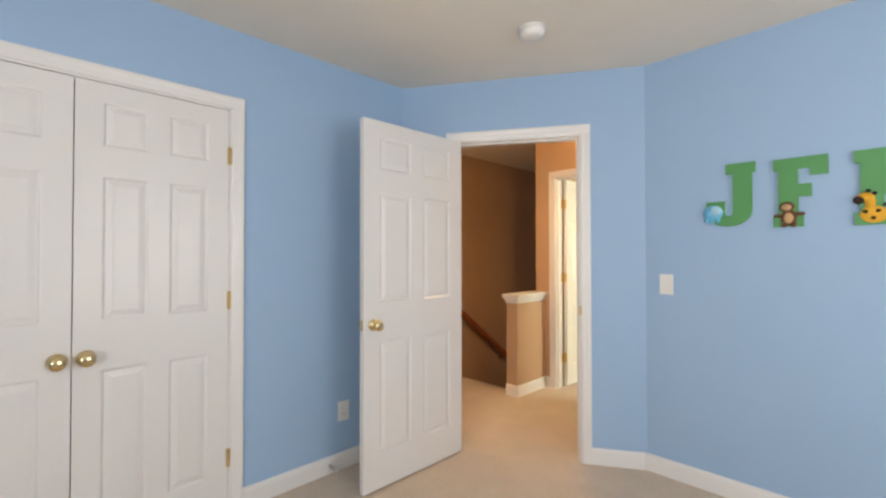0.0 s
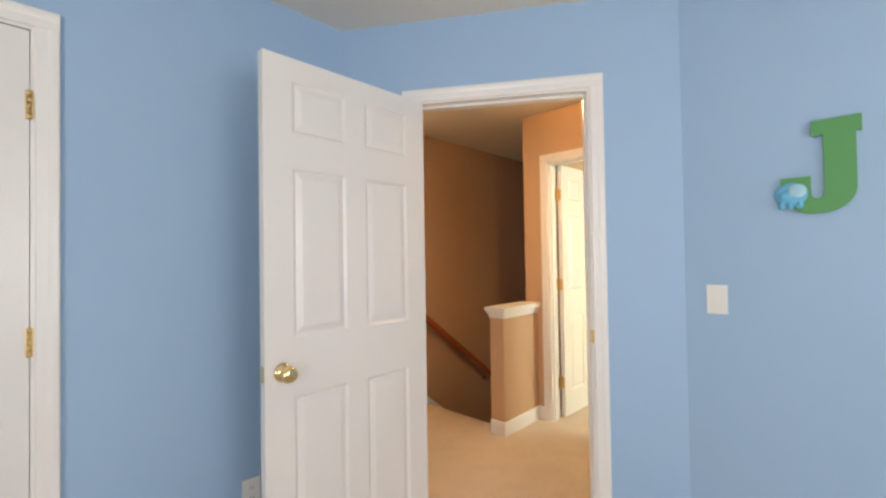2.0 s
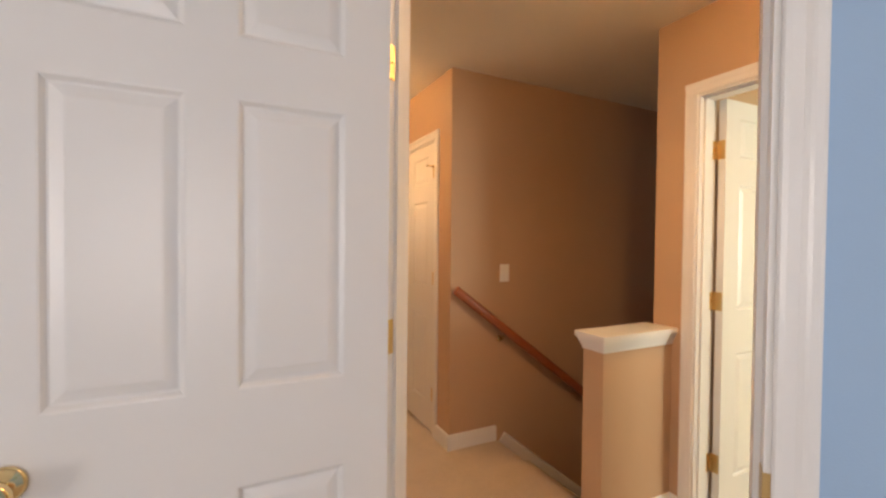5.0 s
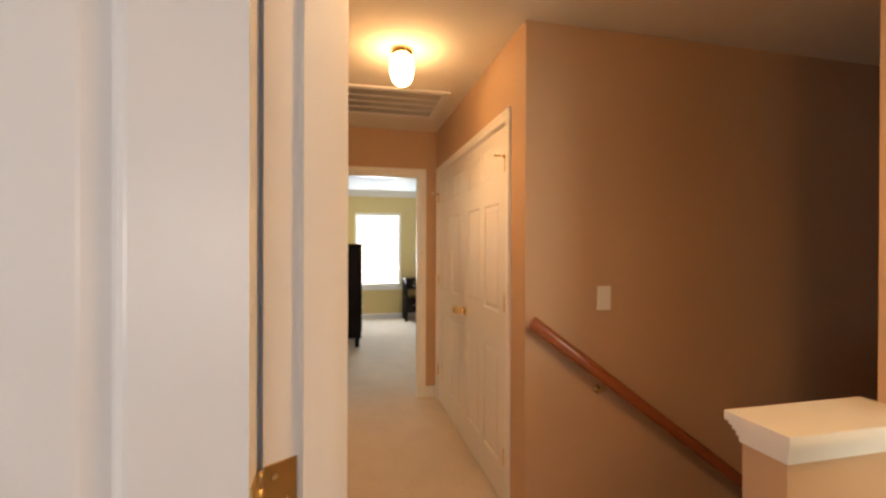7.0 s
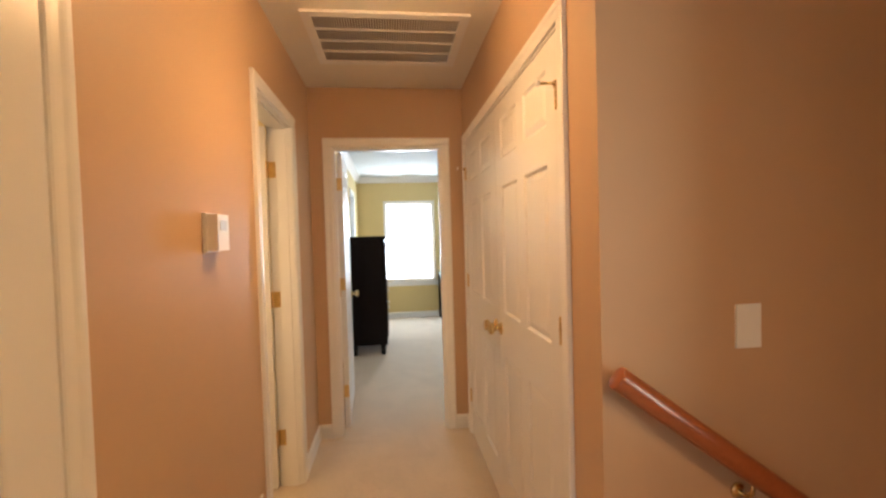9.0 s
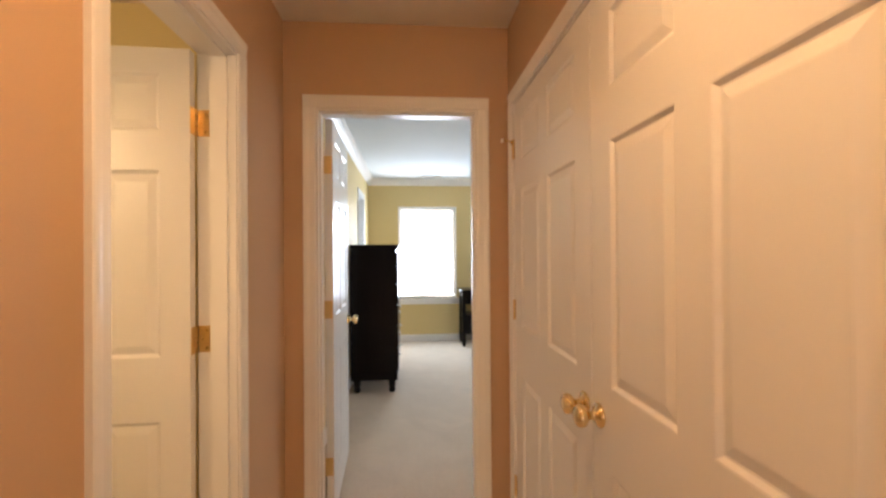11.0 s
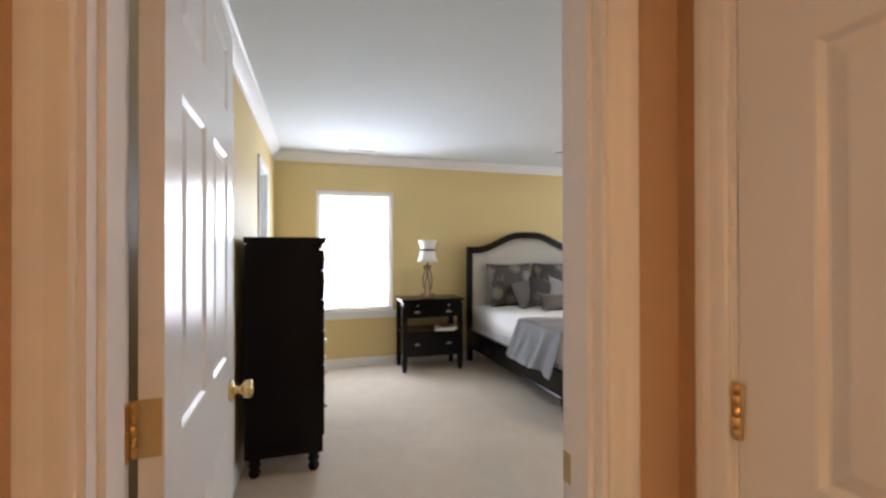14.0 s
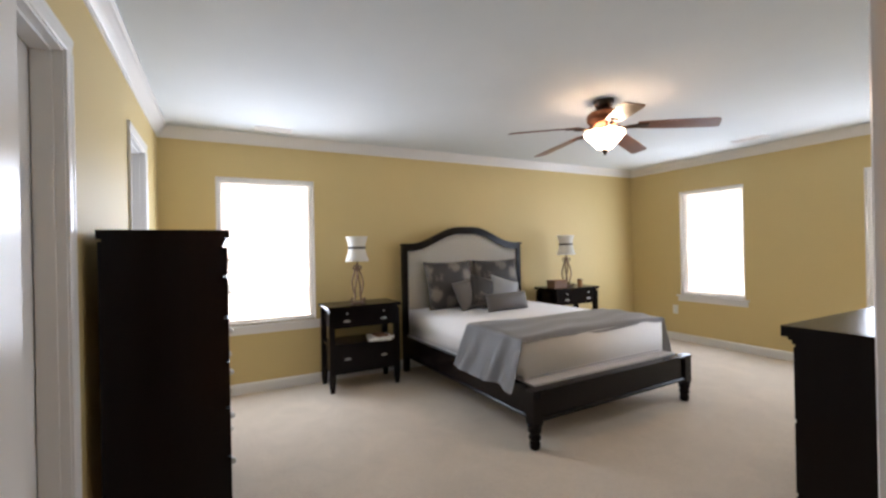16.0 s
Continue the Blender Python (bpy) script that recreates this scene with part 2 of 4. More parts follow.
def moulded_panel(w, h, t):
    """A moulded door panel, both faces, in the box 0..w, 0..h, thickness t about y = 0."""
    bm = bmesh.new()
    s = min(0.022, w * 0.16)
    for side in (-1, 1):
        loops = []
        for inset, y in ((0, t / 2), (0.004, t / 2 - 0.001), (0.012, t / 2 - 0.0078), (0.016, t / 2 - 0.0082), (0.016 + s, t / 2 - 0.002), (0.020 + s, t / 2 - 0.0015)):
            loops.append([bm.verts.new((x, side * y, z)) for x, z in ((inset, inset), (w - inset, inset), (w - inset, h - inset), (inset, h - inset))])
        for a, b in zip(loops, loops[1:]):
            for k in range(4):
                bm.faces.new((a[k], a[(k + 1) % 4], b[(k + 1) % 4], b[k]))
        bm.faces.new(loops[-1])
    bmesh.ops.recalc_face_normals(bm, faces=bm.faces)
    return bm


def six_panel_leaf(parent, w, h, label, t=0.035, m=None):
    """A six-panel door leaf, or three panels in one column on a narrow closet door: stiles and rails, and moulded panels under it. x 0..w, z 0.012..h, y about 0."""
    st = 0.105 if w > 0.7 else 0.09 if w > 0.55 else 0.07
    mid = 0.09 if w > 0.7 else 0.075
    pw = (w - 2 * st - mid) / 2
    k = h / 2.03
    rows = ((0.20 * k, 0.815 * k), (1.02 * k, 1.632 * k), (1.757 * k, 1.95 * k))
    xs = (0, st, st + pw, st + pw + mid, w - st, w)
    narrow = w < 0.5
    if narrow:
        st, pw = 0.095, w - 0.19
        xs = (0, st, w - st, w)
    zs = (0.012, rows[0][0], rows[0][1], rows[1][0], rows[1][1], rows[2][0], rows[2][1], h)
    bm = bmesh.new()
    for a, b in ((0, 1), (2, 3)) if narrow else ((0, 1), (2, 3), (4, 5)):
        box(bm, xs[a], xs[b], -t / 2, t / 2, zs[0], zs[-1])
    for a, b in ((0, 1), (2, 3), (4, 5), (6, 7)):
        for c, d in ((1, 2),) if narrow else ((1, 2), (3, 4)):
            box(bm, xs[c], xs[d], -t / 2, t / 2, zs[a], zs[b])
    leaf = part("leaf", bm, WHITE, parent, label, m)
    for z0, z1 in rows:
        me = finish(moulded_panel(pw, z1 - z0, t), "panel", WHITE)
        part("panel", me, None, leaf, m=pose(xs[1], 0, z0))
        if not narrow:
            part("panel", me, None, leaf, m=pose(xs[3], 0, z0))
    return leaf


KNOB = [(0.0, 0.0), (0.031, 0.0), (0.033, 0.004), (0.026, 0.010), (0.012, 0.014), (0.011, 0.030), (0.017, 0.036), (0.026, 0.042), (0.029, 0.052), (0.026, 0.062), (0.015, 0.067), (0.0, 0.068)]


def knob(parent, x, z, y, side, label="polished brass door knob"):
    part("knob", lathe(KNOB, 24), BRASS, parent, label, pose(x, y, z, -90 * side, 0, 0))


def hinge(parent, x, y, z, leaf_w=0.03, opened=False):
    """A butt hinge: knuckles at the pin, and on an open door the plate let into the leaf's edge."""
    bm = bmesh.new()
    for k in range(5):
        r = lathe([(0, 0), (0.0065, 0.0), (0.0065, 0.0165), (0, 0.0165)], 10, pose(0, 0, -0.0445 + k * 0.0178))
        me = bpy.data.meshes.new("k")
        r.to_mesh(me)
        r.free()
        bm.from_mesh(me)
        bpy.data.meshes.remove(me)
    if opened:
        box(bm, -0.0022, 0.0008, min(0.0, -1.6 * y), max(0.0, -1.6 * y), -0.0445, 0.0445)
    else:
        box(bm, -leaf_w, leaf_w, -0.0012, 0.0012, -0.0445, 0.0445)
    return part("hinge", bm, BRASS_DULL, parent, "worn brass butt hinge", pose(x, y, z))


def door(name, m, w, label, th=0.12, h=2.04, leaves=((0, 1, 0.0),), back_casing=True, knobs=True, zk=0.91, hinges=(0.28, 1.065, 1.79), leaf_w=None):
    """A doorway in a wall at pose m (local x along the wall from the opening's edge, y from the front face 0 to the back th).
    leaves: (hinge at 0 or 1, swings to the front -1 or the back 1, opening angle)."""
    d = thing(name, m, label, "door", kind="structure")
    casing_set(d, w, h, 0, -1)
    if back_casing:
        casing_set(d, w, h, th, 1)
    j = 0.016
    part("jamb", rbox(-0.001, j, -0.002, th + 0.002, 0, h, 0.002, 1), TRIM, d)
    part("jamb", rbox(w - j, w + 0.001, -0.002, th + 0.002, 0, h, 0.002, 1), TRIM, d)
    part("jamb", rbox(j, w - j, -0.002, th + 0.002, h - j, h + 0.001, 0.002, 1), TRIM, d)
    inner = w - 2 * j
    lw = leaf_w or inner / len(leaves) - 0.004
    side0 = leaves[0][1]
    sy0, sy1 = ((th / 2 - 0.035, th - 0.040) if side0 > 0 else (0.040, th / 2 + 0.035))
    if len(leaves) == 1:
        part("stop", rbox(j - 0.001, j + 0.010, sy0, sy1, 0, h - j, 0.002, 1), TRIM, d)
        part("stop", rbox(w - j - 0.010, w - j + 0.001, sy0, sy1, 0, h - j, 0.002, 1), TRIM, d)
    part("stop", rbox(j, w - j, sy0, sy1, h - j - 0.010, h - j + 0.001, 0.002, 1), TRIM, d)
    for at, s, angle in leaves:
        hx = j + 0.002 if at == 0 else w - j - 0.002
        hy = 0.0 if s < 0 else th
        ly = -s if at == 0 else s
        turn = s * angle if at == 0 else 180 - s * angle
        leaf = six_panel_leaf(d, lw, h - j - 0.004, "white three-panel door leaf" if lw < 0.5 else "white six-panel door leaf", m=pose(hx, hy + s * 0.008, 0, 0, 0, turn) @ pose(0, ly * 0.0255, 0))
        xk = lw - (0.082 if lw < 0.5 else 0.043 if len(leaves) == 2 else 0.062)
        if knobs:
            knob(leaf, xk, zk, 0.0175, 1)
            knob(leaf, xk, zk, -0.0175, -1)
            part("latch_plate", rbox(lw - 0.001, lw + 0.0015, -0.012, 0.012, zk - 0.028, zk + 0.028, 0.0008, 1), BRASS_DULL, leaf)
        for z in hinges:
            hinge(leaf, 0.0, -ly * 0.0235, z, 0.009, angle > 10)
            if angle > 10:
                jx0, jx1 = (j - 0.001, j + 0.0022) if at == 0 else (w - j - 0.0022, w - j + 0.001)
                jy0, jy1 = (th - 0.036, th + 0.001) if s > 0 else (-0.001, 0.036)
                jamb_plate = part("hinge_plate", rbox(jx0, jx1, jy0, jy1, z - 0.0445, z + 0.0445, 0.0008, 1), BRASS_DULL, d, "brass hinge plate on the jamb")
                for dz, dy in ((-0.030, 0.3), (0.0, 0.65), (0.030, 0.3)):
                    part("screw", lathe([(0, 0), (0.0042, 0), (0.003, 0.0008), (0, 0.0008)], 8), BRASS, jamb_plate, m=pose(jx1 if at == 0 else jx0, jy0 + 0.037 * dy, z + dz, 0, 90 if at == 0 else -90, 0))
        if knobs and len(leaves) == 1:
            xs = w - j if at == 0 else j
            lip = 0.009 if at == 0 else -0.009
            part("strike_plate", rbox(xs - 0.0015, xs + 0.001, hy - s * 0.034, hy + 0.0, zk - 0.03, zk + 0.03, 0.0006, 1) if s > 0 else rbox(min(xs, xs + lip) - 0.0015, max(xs, xs + lip) + 0.001, -0.0035, 0.034, zk + 0.005, zk + 0.062, 0.001, 1), BRASS_DULL, d, "brass strike plate with a lip")
    return d


# ---- the setting ----
H = 2.44
DIAG = 32.4
UX, UY = math.cos(radians(DIAG)), math.sin(radians(DIAG))
C0 = (-1.882, 2.132)


def on_diag(s):
    return C0[0] + s * UX, C0[1] + s * UY


# floors
bm = bmesh.new()
box(bm, -9.5, 2.4, -1.8, 3.6, -0.25, 0)
box(bm, -9.5, -2.965, 3.6, 8.4, -0.25, 0)
box(bm, -2.0, 2.4, 3.6, 7.7, -0.25, 0)
solid("floor", bm, CARPET, "beige cut-pile carpet over the whole upper floor", "floor", kind="structure")

# ceilings
bm = bmesh.new()
box(bm, -4.98, 2.4, -1.8, 7.7, H, H + 0.1)
solid("ceiling", bm, CEILING, "flat white painted ceiling over hall and small bedroom", "ceiling", kind="structure")
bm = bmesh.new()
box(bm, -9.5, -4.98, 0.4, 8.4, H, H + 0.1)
solid("ceiling", bm, CEILING_WINDOW_TINT, "flat white painted bedroom ceiling", "ceiling", kind="structure")

# blue bedroom
M_CLOSET = pose(-1.882, -1.6, 0, 0, 0, 90)
wall("wall_closet", M_CLOSET, 3.755, BLUE, BLUE, "sky blue painted wall with closet doors", [(1.405, 2.63, 0, 2.04)])
M_DIAG = pose(*on_diag(-0.16), 0, 0, 0, DIAG)
wall("wall_diagonal", M_DIAG, 1.734, BLUE, TAN, "sky blue painted angled wall with the room door", [(0.524, 1.339, 0, 2.053)], th=0.102)
M_LETTERS = pose(-0.60, 2.961, 0)
wall("wall_letters", M_LETTERS, 2.90, BLUE, TAN, "sky blue painted wall with letters hung on it")
M_EAST = pose(2.2, 2.99, 0, 0, 0, -90)
wall("wall_east", M_EAST, 4.7, BLUE, BLUE, "sky blue painted wall with a window", [(0.8, 2.3, 0.7, 2.0)])
M_SOUTH = pose(2.3, -1.6, 0, 0, 0, 180)
# the south window is unseen and added as an opening for the fill
wall("wall_south", M_SOUTH, 4.3, BLUE, BLUE, "sky blue painted wall with a window", [(0.85, 1.95, 0.7, 2.0)])
bm = bmesh.new()
box(bm, -2.75, -2.65, -1.6, 1.6, 0, H)
solid("wall_closet_back", bm, BLUE, "plain closet back wall", "wall", kind="structure")

door("door_1", M_DIAG @ pose(0.524, 0, 0), 0.815, "white six-panel bedroom door standing open into the blue room", th=0.102, h=2.053, leaf_w=0.758, hinges=(0.28, 1.09, 1.80), leaves=((0, -1, 122.8),))
door("door_2", M_CLOSET @ pose(1.405, 0, 0), 1.225, "pair of closed white six-panel closet doors", leaves=((0, -1, 0.0), (1, -1, 0.0)), back_casing=False, zk=0.866)

# hall
M_LEFT = pose(-2.05, 2.17, 0, 0, 0, 180)
wall("wall_hall_left", M_LEFT, 2.88, TAN, CREAM, "tan painted hall wall with two doorways", [(0.085, 0.60, 0, 2.04), (1.695, 2.335, 0, 2.04)])
M_END = pose(-4.92, 1.95, 0, 0, 0, 90)
wall("wall_hall_end", M_END, 6.4, TAN, OCHRE, "wall between hall and bedroom, with the bedroom doorway", [(0.362, 1.14, 0, 2.04)])
M_LINEN = pose(-4.92, 3.24, 0)
wall("wall_linen", M_LINEN, 2.0, TAN, TAN, "tan painted hall wall with linen closet doors", [(0.10, 1.772, 0, 2.04)])
M_STAIR = pose(-2.92, 3.36, 0, 0, 0, 90)
wall("wall_stair", M_STAIR, 4.2, TAN, TAN, "tan painted wall down the stairwell", z0=-2.9)
M_D2 = pose(-2.0, 3.95, 0)
wall("wall_landing", M_D2, 3.0, TAN, CREAM, "tan painted landing wall with an open doorway", [(0.21, 0.97, 0, 2.046)])
# unseen wall, added only to shut the landing's open east side
wall("wall_landing_closing", pose(0.9, 3.95, 0, 0, 0, -90), 0.9, TAN, TAN, "unseen tan wall added to close off the landing")
bm = bmesh.new()
box(bm, -2.0, -1.9, 3.46, 7.6, -2.9, -0.25)
box(bm, -2.0, -1.9, 4.09, 7.6, 0, H)
box(bm, -2.965, -1.9, 7.5, 7.6, -2.9, H)
box(bm, -2.965, -1.9, 3.3, 3.46, -2.9, -0.25)
solid("wall_stairwell", bm, TAN, "tan painted stairwell walls", "wall", kind="structure")
door("door_3", M_D2 @ pose(0.21, 0, 0), 0.76, "white six-panel door open into a bright room", h=2.046, leaves=((0, 1, 88.0),))
door("door_4", M_LEFT @ pose(0.085, 0, 0), 0.515, "white three-panel hall closet door barely ajar, brass knob", leaves=((0, -1, 1.5),), back_casing=False)
door("door_5", M_LEFT @ pose(1.695, 0, 0), 0.640, "white six-panel bathroom door open inwards", leaves=((1, 1, 88.0),))
door("door_6", M_LINEN @ pose(0.10, 0, 0), 1.672, "pair of closed white six-panel linen closet doors", leaves=((0, -1, 0.0), (1, -1, 0.0)), back_casing=False, zk=0.93, hinges=(0.28, 1.085, 1.82))
door("door_7", M_END @ pose(0.362, 0, 0), 0.778, "white six-panel door standing open into the main bedroom", leaves=((0, 1, 92.5),))

# rooms glimpsed past the hall doors
bm = bmesh.new()
box(bm, -4.92, -3.2, 0.2, 0.3, 0, H)
box(bm, -3.3, -3.2, 0.3, 2.05, 0, H)
box(bm, -4.92, -4.82, 0.3, 1.95, 0, H)
solid("wall_bath", bm, CREAM, "pale yellow painted bathroom walls", "wall", kind="structure")
bm = bmesh.new()
box(bm, -1.9, 1.1, 6.4, 6.5, 0, H)
box(bm, 1.0, 1.1, 4.09, 6.4, 0, H)
solid("wall_back_room", bm, CREAM, "pale cream painted walls of the room past the landing", "wall", kind="structure")

# main bedroom
M_M_LEFT = pose(-5.04, 2.147, 0, 0, 0, 180)
wall("wall_bedroom_left", M_M_LEFT, 4.40, OCHRE, OCHRE, "mustard painted bedroom wall with two doorways", [(1.0, 1.77, 0, 2.04), (2.96, 3.54, 0, 2.06)])
M_M_FAR = pose(-9.322, 2.0, 0, 0, 0, 90)
wall("wall_bedroom_far", M_M_FAR, 6.4, OCHRE, OCHRE, "mustard painted bedroom wall behind the bed", [(0.588, 1.468, 0.64, 2.03)])
M_M_RIGHT = pose(-9.44, 8.2, 0)
wall("wall_bedroom_right", M_M_RIGHT, 4.6, OCHRE, OCHRE, "mustard painted bedroom wall with two windows", [(0.88, 1.69, 0.63, 2.03), (2.77, 3.58, 0.63, 2.03)])
# open doorway; the added white leaf stands for its pale, window-lit inside
door("door_8", M_M_LEFT @ pose(2.96, 0, 0), 0.58, "bedroom doorway with an added white leaf in place of its pale lit inside", h=2.06, leaves=((0, 1, 0.0),), back_casing=False)
door("door_9", M_M_LEFT @ pose(1.0, 0, 0), 0.77, "closed white six-panel closet door in the bedroom wall", leaves=((0, 1, 0.0),), back_casing=False, knobs=False)
# unseen walls, added to block sky and sun behind the two bedroom doors
bm = bmesh.new()
box(bm, -9.45, -4.93, 0.4, 0.5, 0, H)
box(bm, -9.45, -9.35, 0.5, 2.0, 0, H)
box(bm, -7.6, -7.5, 0.5, 2.02, 0, H)
solid("wall_bedroom_closing", bm, OCHRE, "unseen mustard walls added to keep the sky out behind the bedroom doors", "wall", kind="structure")

CROWN = [(0, 0), (0, -0.095), (-0.008, -0.095), (-0.014, -0.080), (-0.022, -0.072), (-0.040, -0.052), (-0.058, -0.030), (-0.066, -0.016), (-0.080, -0.011), (-0.080, 0)]
for m, a, b in ((M_M_LEFT, 0, 4.28), (M_M_FAR, 0.147, 6.2), (M_M_RIGHT, 0.12, 4.40)):
    solid("crown_moulding", prism(CROWN, b - a), TRIM, "white crown moulding under the bedroom ceiling", "moulding", m @ pose(a, 0, H - 0.001), "structure")
M_M_DOORWALL = pose(-5.04, 8.2, 0, 0, 0, -90)
solid("crown_moulding", prism(CROWN, 6.055), TRIM, "white crown moulding under the bedroom ceiling", "moulding", M_M_DOORWALL @ pose(0, 0, H - 0.001), "structure")

# baseboards
c = CASING_W - 0.006
for m, a, b in (
    (M_CLOSET, 0, 1.405 - c), (M_CLOSET, 2.63 + c, 3.74),
    (M_DIAG, 0.16, 0.524 - c), (M_DIAG, 1.339 + c, 1.694),
    (M_LETTERS, 0.02, 2.82), (M_EAST, 0.03, 4.6), (M_SOUTH, 0.1, 4.19),
    (M_LEFT, 0.012, 0.085 - c), (M_LEFT, 0.60 + c, 1.695 - c), (M_LEFT, 2.335 + c, 2.87),
    (M_END, 0.217, 0.362 - c), (M_END, 1.14 + c, 1.29),
    (M_LINEN, 0, 0.10 - c), (M_LINEN, 1.772 + c, 2.0),
    (M_D2, 0.10, 0.21 - c), (M_D2, 0.97 + c, 2.9),
    (M_M_LEFT, 0, 1.0 - c), (M_M_LEFT, 1.77 + c, 2.96 - c), (M_M_LEFT, 3.54 + c, 4.28),
    (M_M_FAR, 0.147, 6.2), (M_M_RIGHT, 0.12, 4.40), (M_M_DOORWALL, 0, 5.06),
):
    if b - a > 0.01:
        baseboard(m, a, b)
baseboard(pose(-2.92, 3.226, 0, 0, 0, 90), 0, 0.37)


# stairs going down behind the half wall
st = thing("stairs", pose(0, 0, 0), "beige carpeted stairs going down from the hall", "stairs", kind="structure")
for k in range(12):
    z = -0.195 * (k + 1)
    bm = rbox(-2.965, -2.0, 3.62 + 0.245 * k - 0.025, 3.62 + 0.245 * (k + 1), z - 0.19, z, 0.012, 2)
    part("step", bm, CARPET, st)
bm = bmesh.new()
box(bm, -2.965, -2.0, 3.46, 7.5, -2.95, -2.45)
part("lower_landing", bm, CARPET, st)

# skirt board down the stairs
ang = math.degrees(math.atan2(-0.195, 0.245))
solid("baseboard", prism([(0, 0), (-0.014, 0), (-0.014, 0.095), (-0.008, 0.105), (0, 0.11)], 4.0), TRIM, "white skirt board down the stair wall", "baseboard",
      pose(-2.92, 3.60, -0.045, 0, 0, 90) @ pose(0, 0, 0, 0, -ang, 0), "structure")


# half wall with moulded cap
hw = thing("half_wall", pose(0, 0, 0), "tan half wall with white moulded cap beside the stairs", "half wall", kind="structure")
bm = bmesh.new()
box(bm, -2.015, -1.895, 3.48, 3.955, -0.25, 0.87)
part("body", bm, TAN, hw)
part("cap", rbox(-2.045, -1.865, 3.45, 3.949, 0.90, 0.925, 0.006, 3), TRIM, hw, "white painted cap board")
bm = bmesh.new()
for k, (o, z0, z1) in enumerate(((0.006, 0.845, 0.862), (0.011, 0.862, 0.876), (0.017, 0.876, 0.889), (0.023, 0.889, 0.900))):
    box(bm, -2.015 - o, -1.895 + o, 3.48 - o, 3.949, z0, z1)
part("bed_moulding", bm, TRIM, hw)
for m, L in ((pose(-2.015, 3.48, 0), 0.132), (pose(-1.895, 3.468, 0, 0, 0, 90), 0.478)):
    part("baseboard", prism(BASE_PROFILE, L), TRIM, hw, m=m)

# handrail
hr = thing("handrail", pose(0, 0, 0), "cherry-stained wooden handrail on brass brackets", "handrail")
p0, p1 = Vector((-2.866, 3.25, 1.035)), Vector((-2.866, 6.6, 1.035 - 3.35 * 0.74))
dirv = (p1 - p0).normalized()
prof = []
bm = bmesh.new()
n = 14
for k in range(n):
    a = 2 * math.pi * k / n
    prof.append((0.026 * math.cos(a) * (1.0 if abs(math.cos(a)) < 0.8 else 0.95), 0.031 * math.sin(a)))
L = (p1 - p0).length
bm = prism(prof, L)
soften(bm, 0.004, 2)
for f in bm.faces:
    f.smooth = True
tilt = math.degrees(math.atan2(p1.z - p0.z, p1.y - p0.y))
part("rail", bm, CHERRY, hr, m=pose(*p0, 0, 0, 90) @ pose(0, 0, 0, 0, -tilt, 0))
for s in (0.46, 1.6, 2.8):
    p = p0 + dirv * s
    part("bracket", tube([(-2.918, p.y, p.z - 0.075), (-2.89, p.y, p.z - 0.075), (-2.874, p.y, p.z - 0.06), (-2.867, p.y, p.z - 0.03)], 0.006, 8), BRASS, hr)
    part("bracket_rose", lathe([(0, 0), (0.022, 0), (0.018, 0.006), (0, 0.008)], 14, pose(-2.92, p.y, p.z - 0.075, 0, 90, 0)), BRASS, hr)


# ---- windows ----
GLOW = glowing("overcast daylight", (0.97, 0.99, 1.0), 15.0)
GLASS = bpy.data.materials.new("window glass")
GLASS.use_nodes = True
gb = GLASS.node_tree.nodes["Principled BSDF"]
gb.inputs["Roughness"].default_value, gb.inputs["Transmission Weight"].default_value, gb.inputs["IOR"].default_value = 0.0, 1.0, 1.45
SLAT = material("white vinyl blind slat", (0.85, 0.85, 0.83), 0.4, vary=0.01, stains=0.01)
sb = SLAT.node_tree.nodes["Principled BSDF"]
sb.inputs["Transmission Weight"].default_value, sb.inputs["IOR"].default_value, sb.inputs["Roughness"].default_value = 0.35, 1.05, 0.9
VINYL = material("white vinyl", (0.82, 0.82, 0.80), 0.35, vary=0.01, stains=0.01)


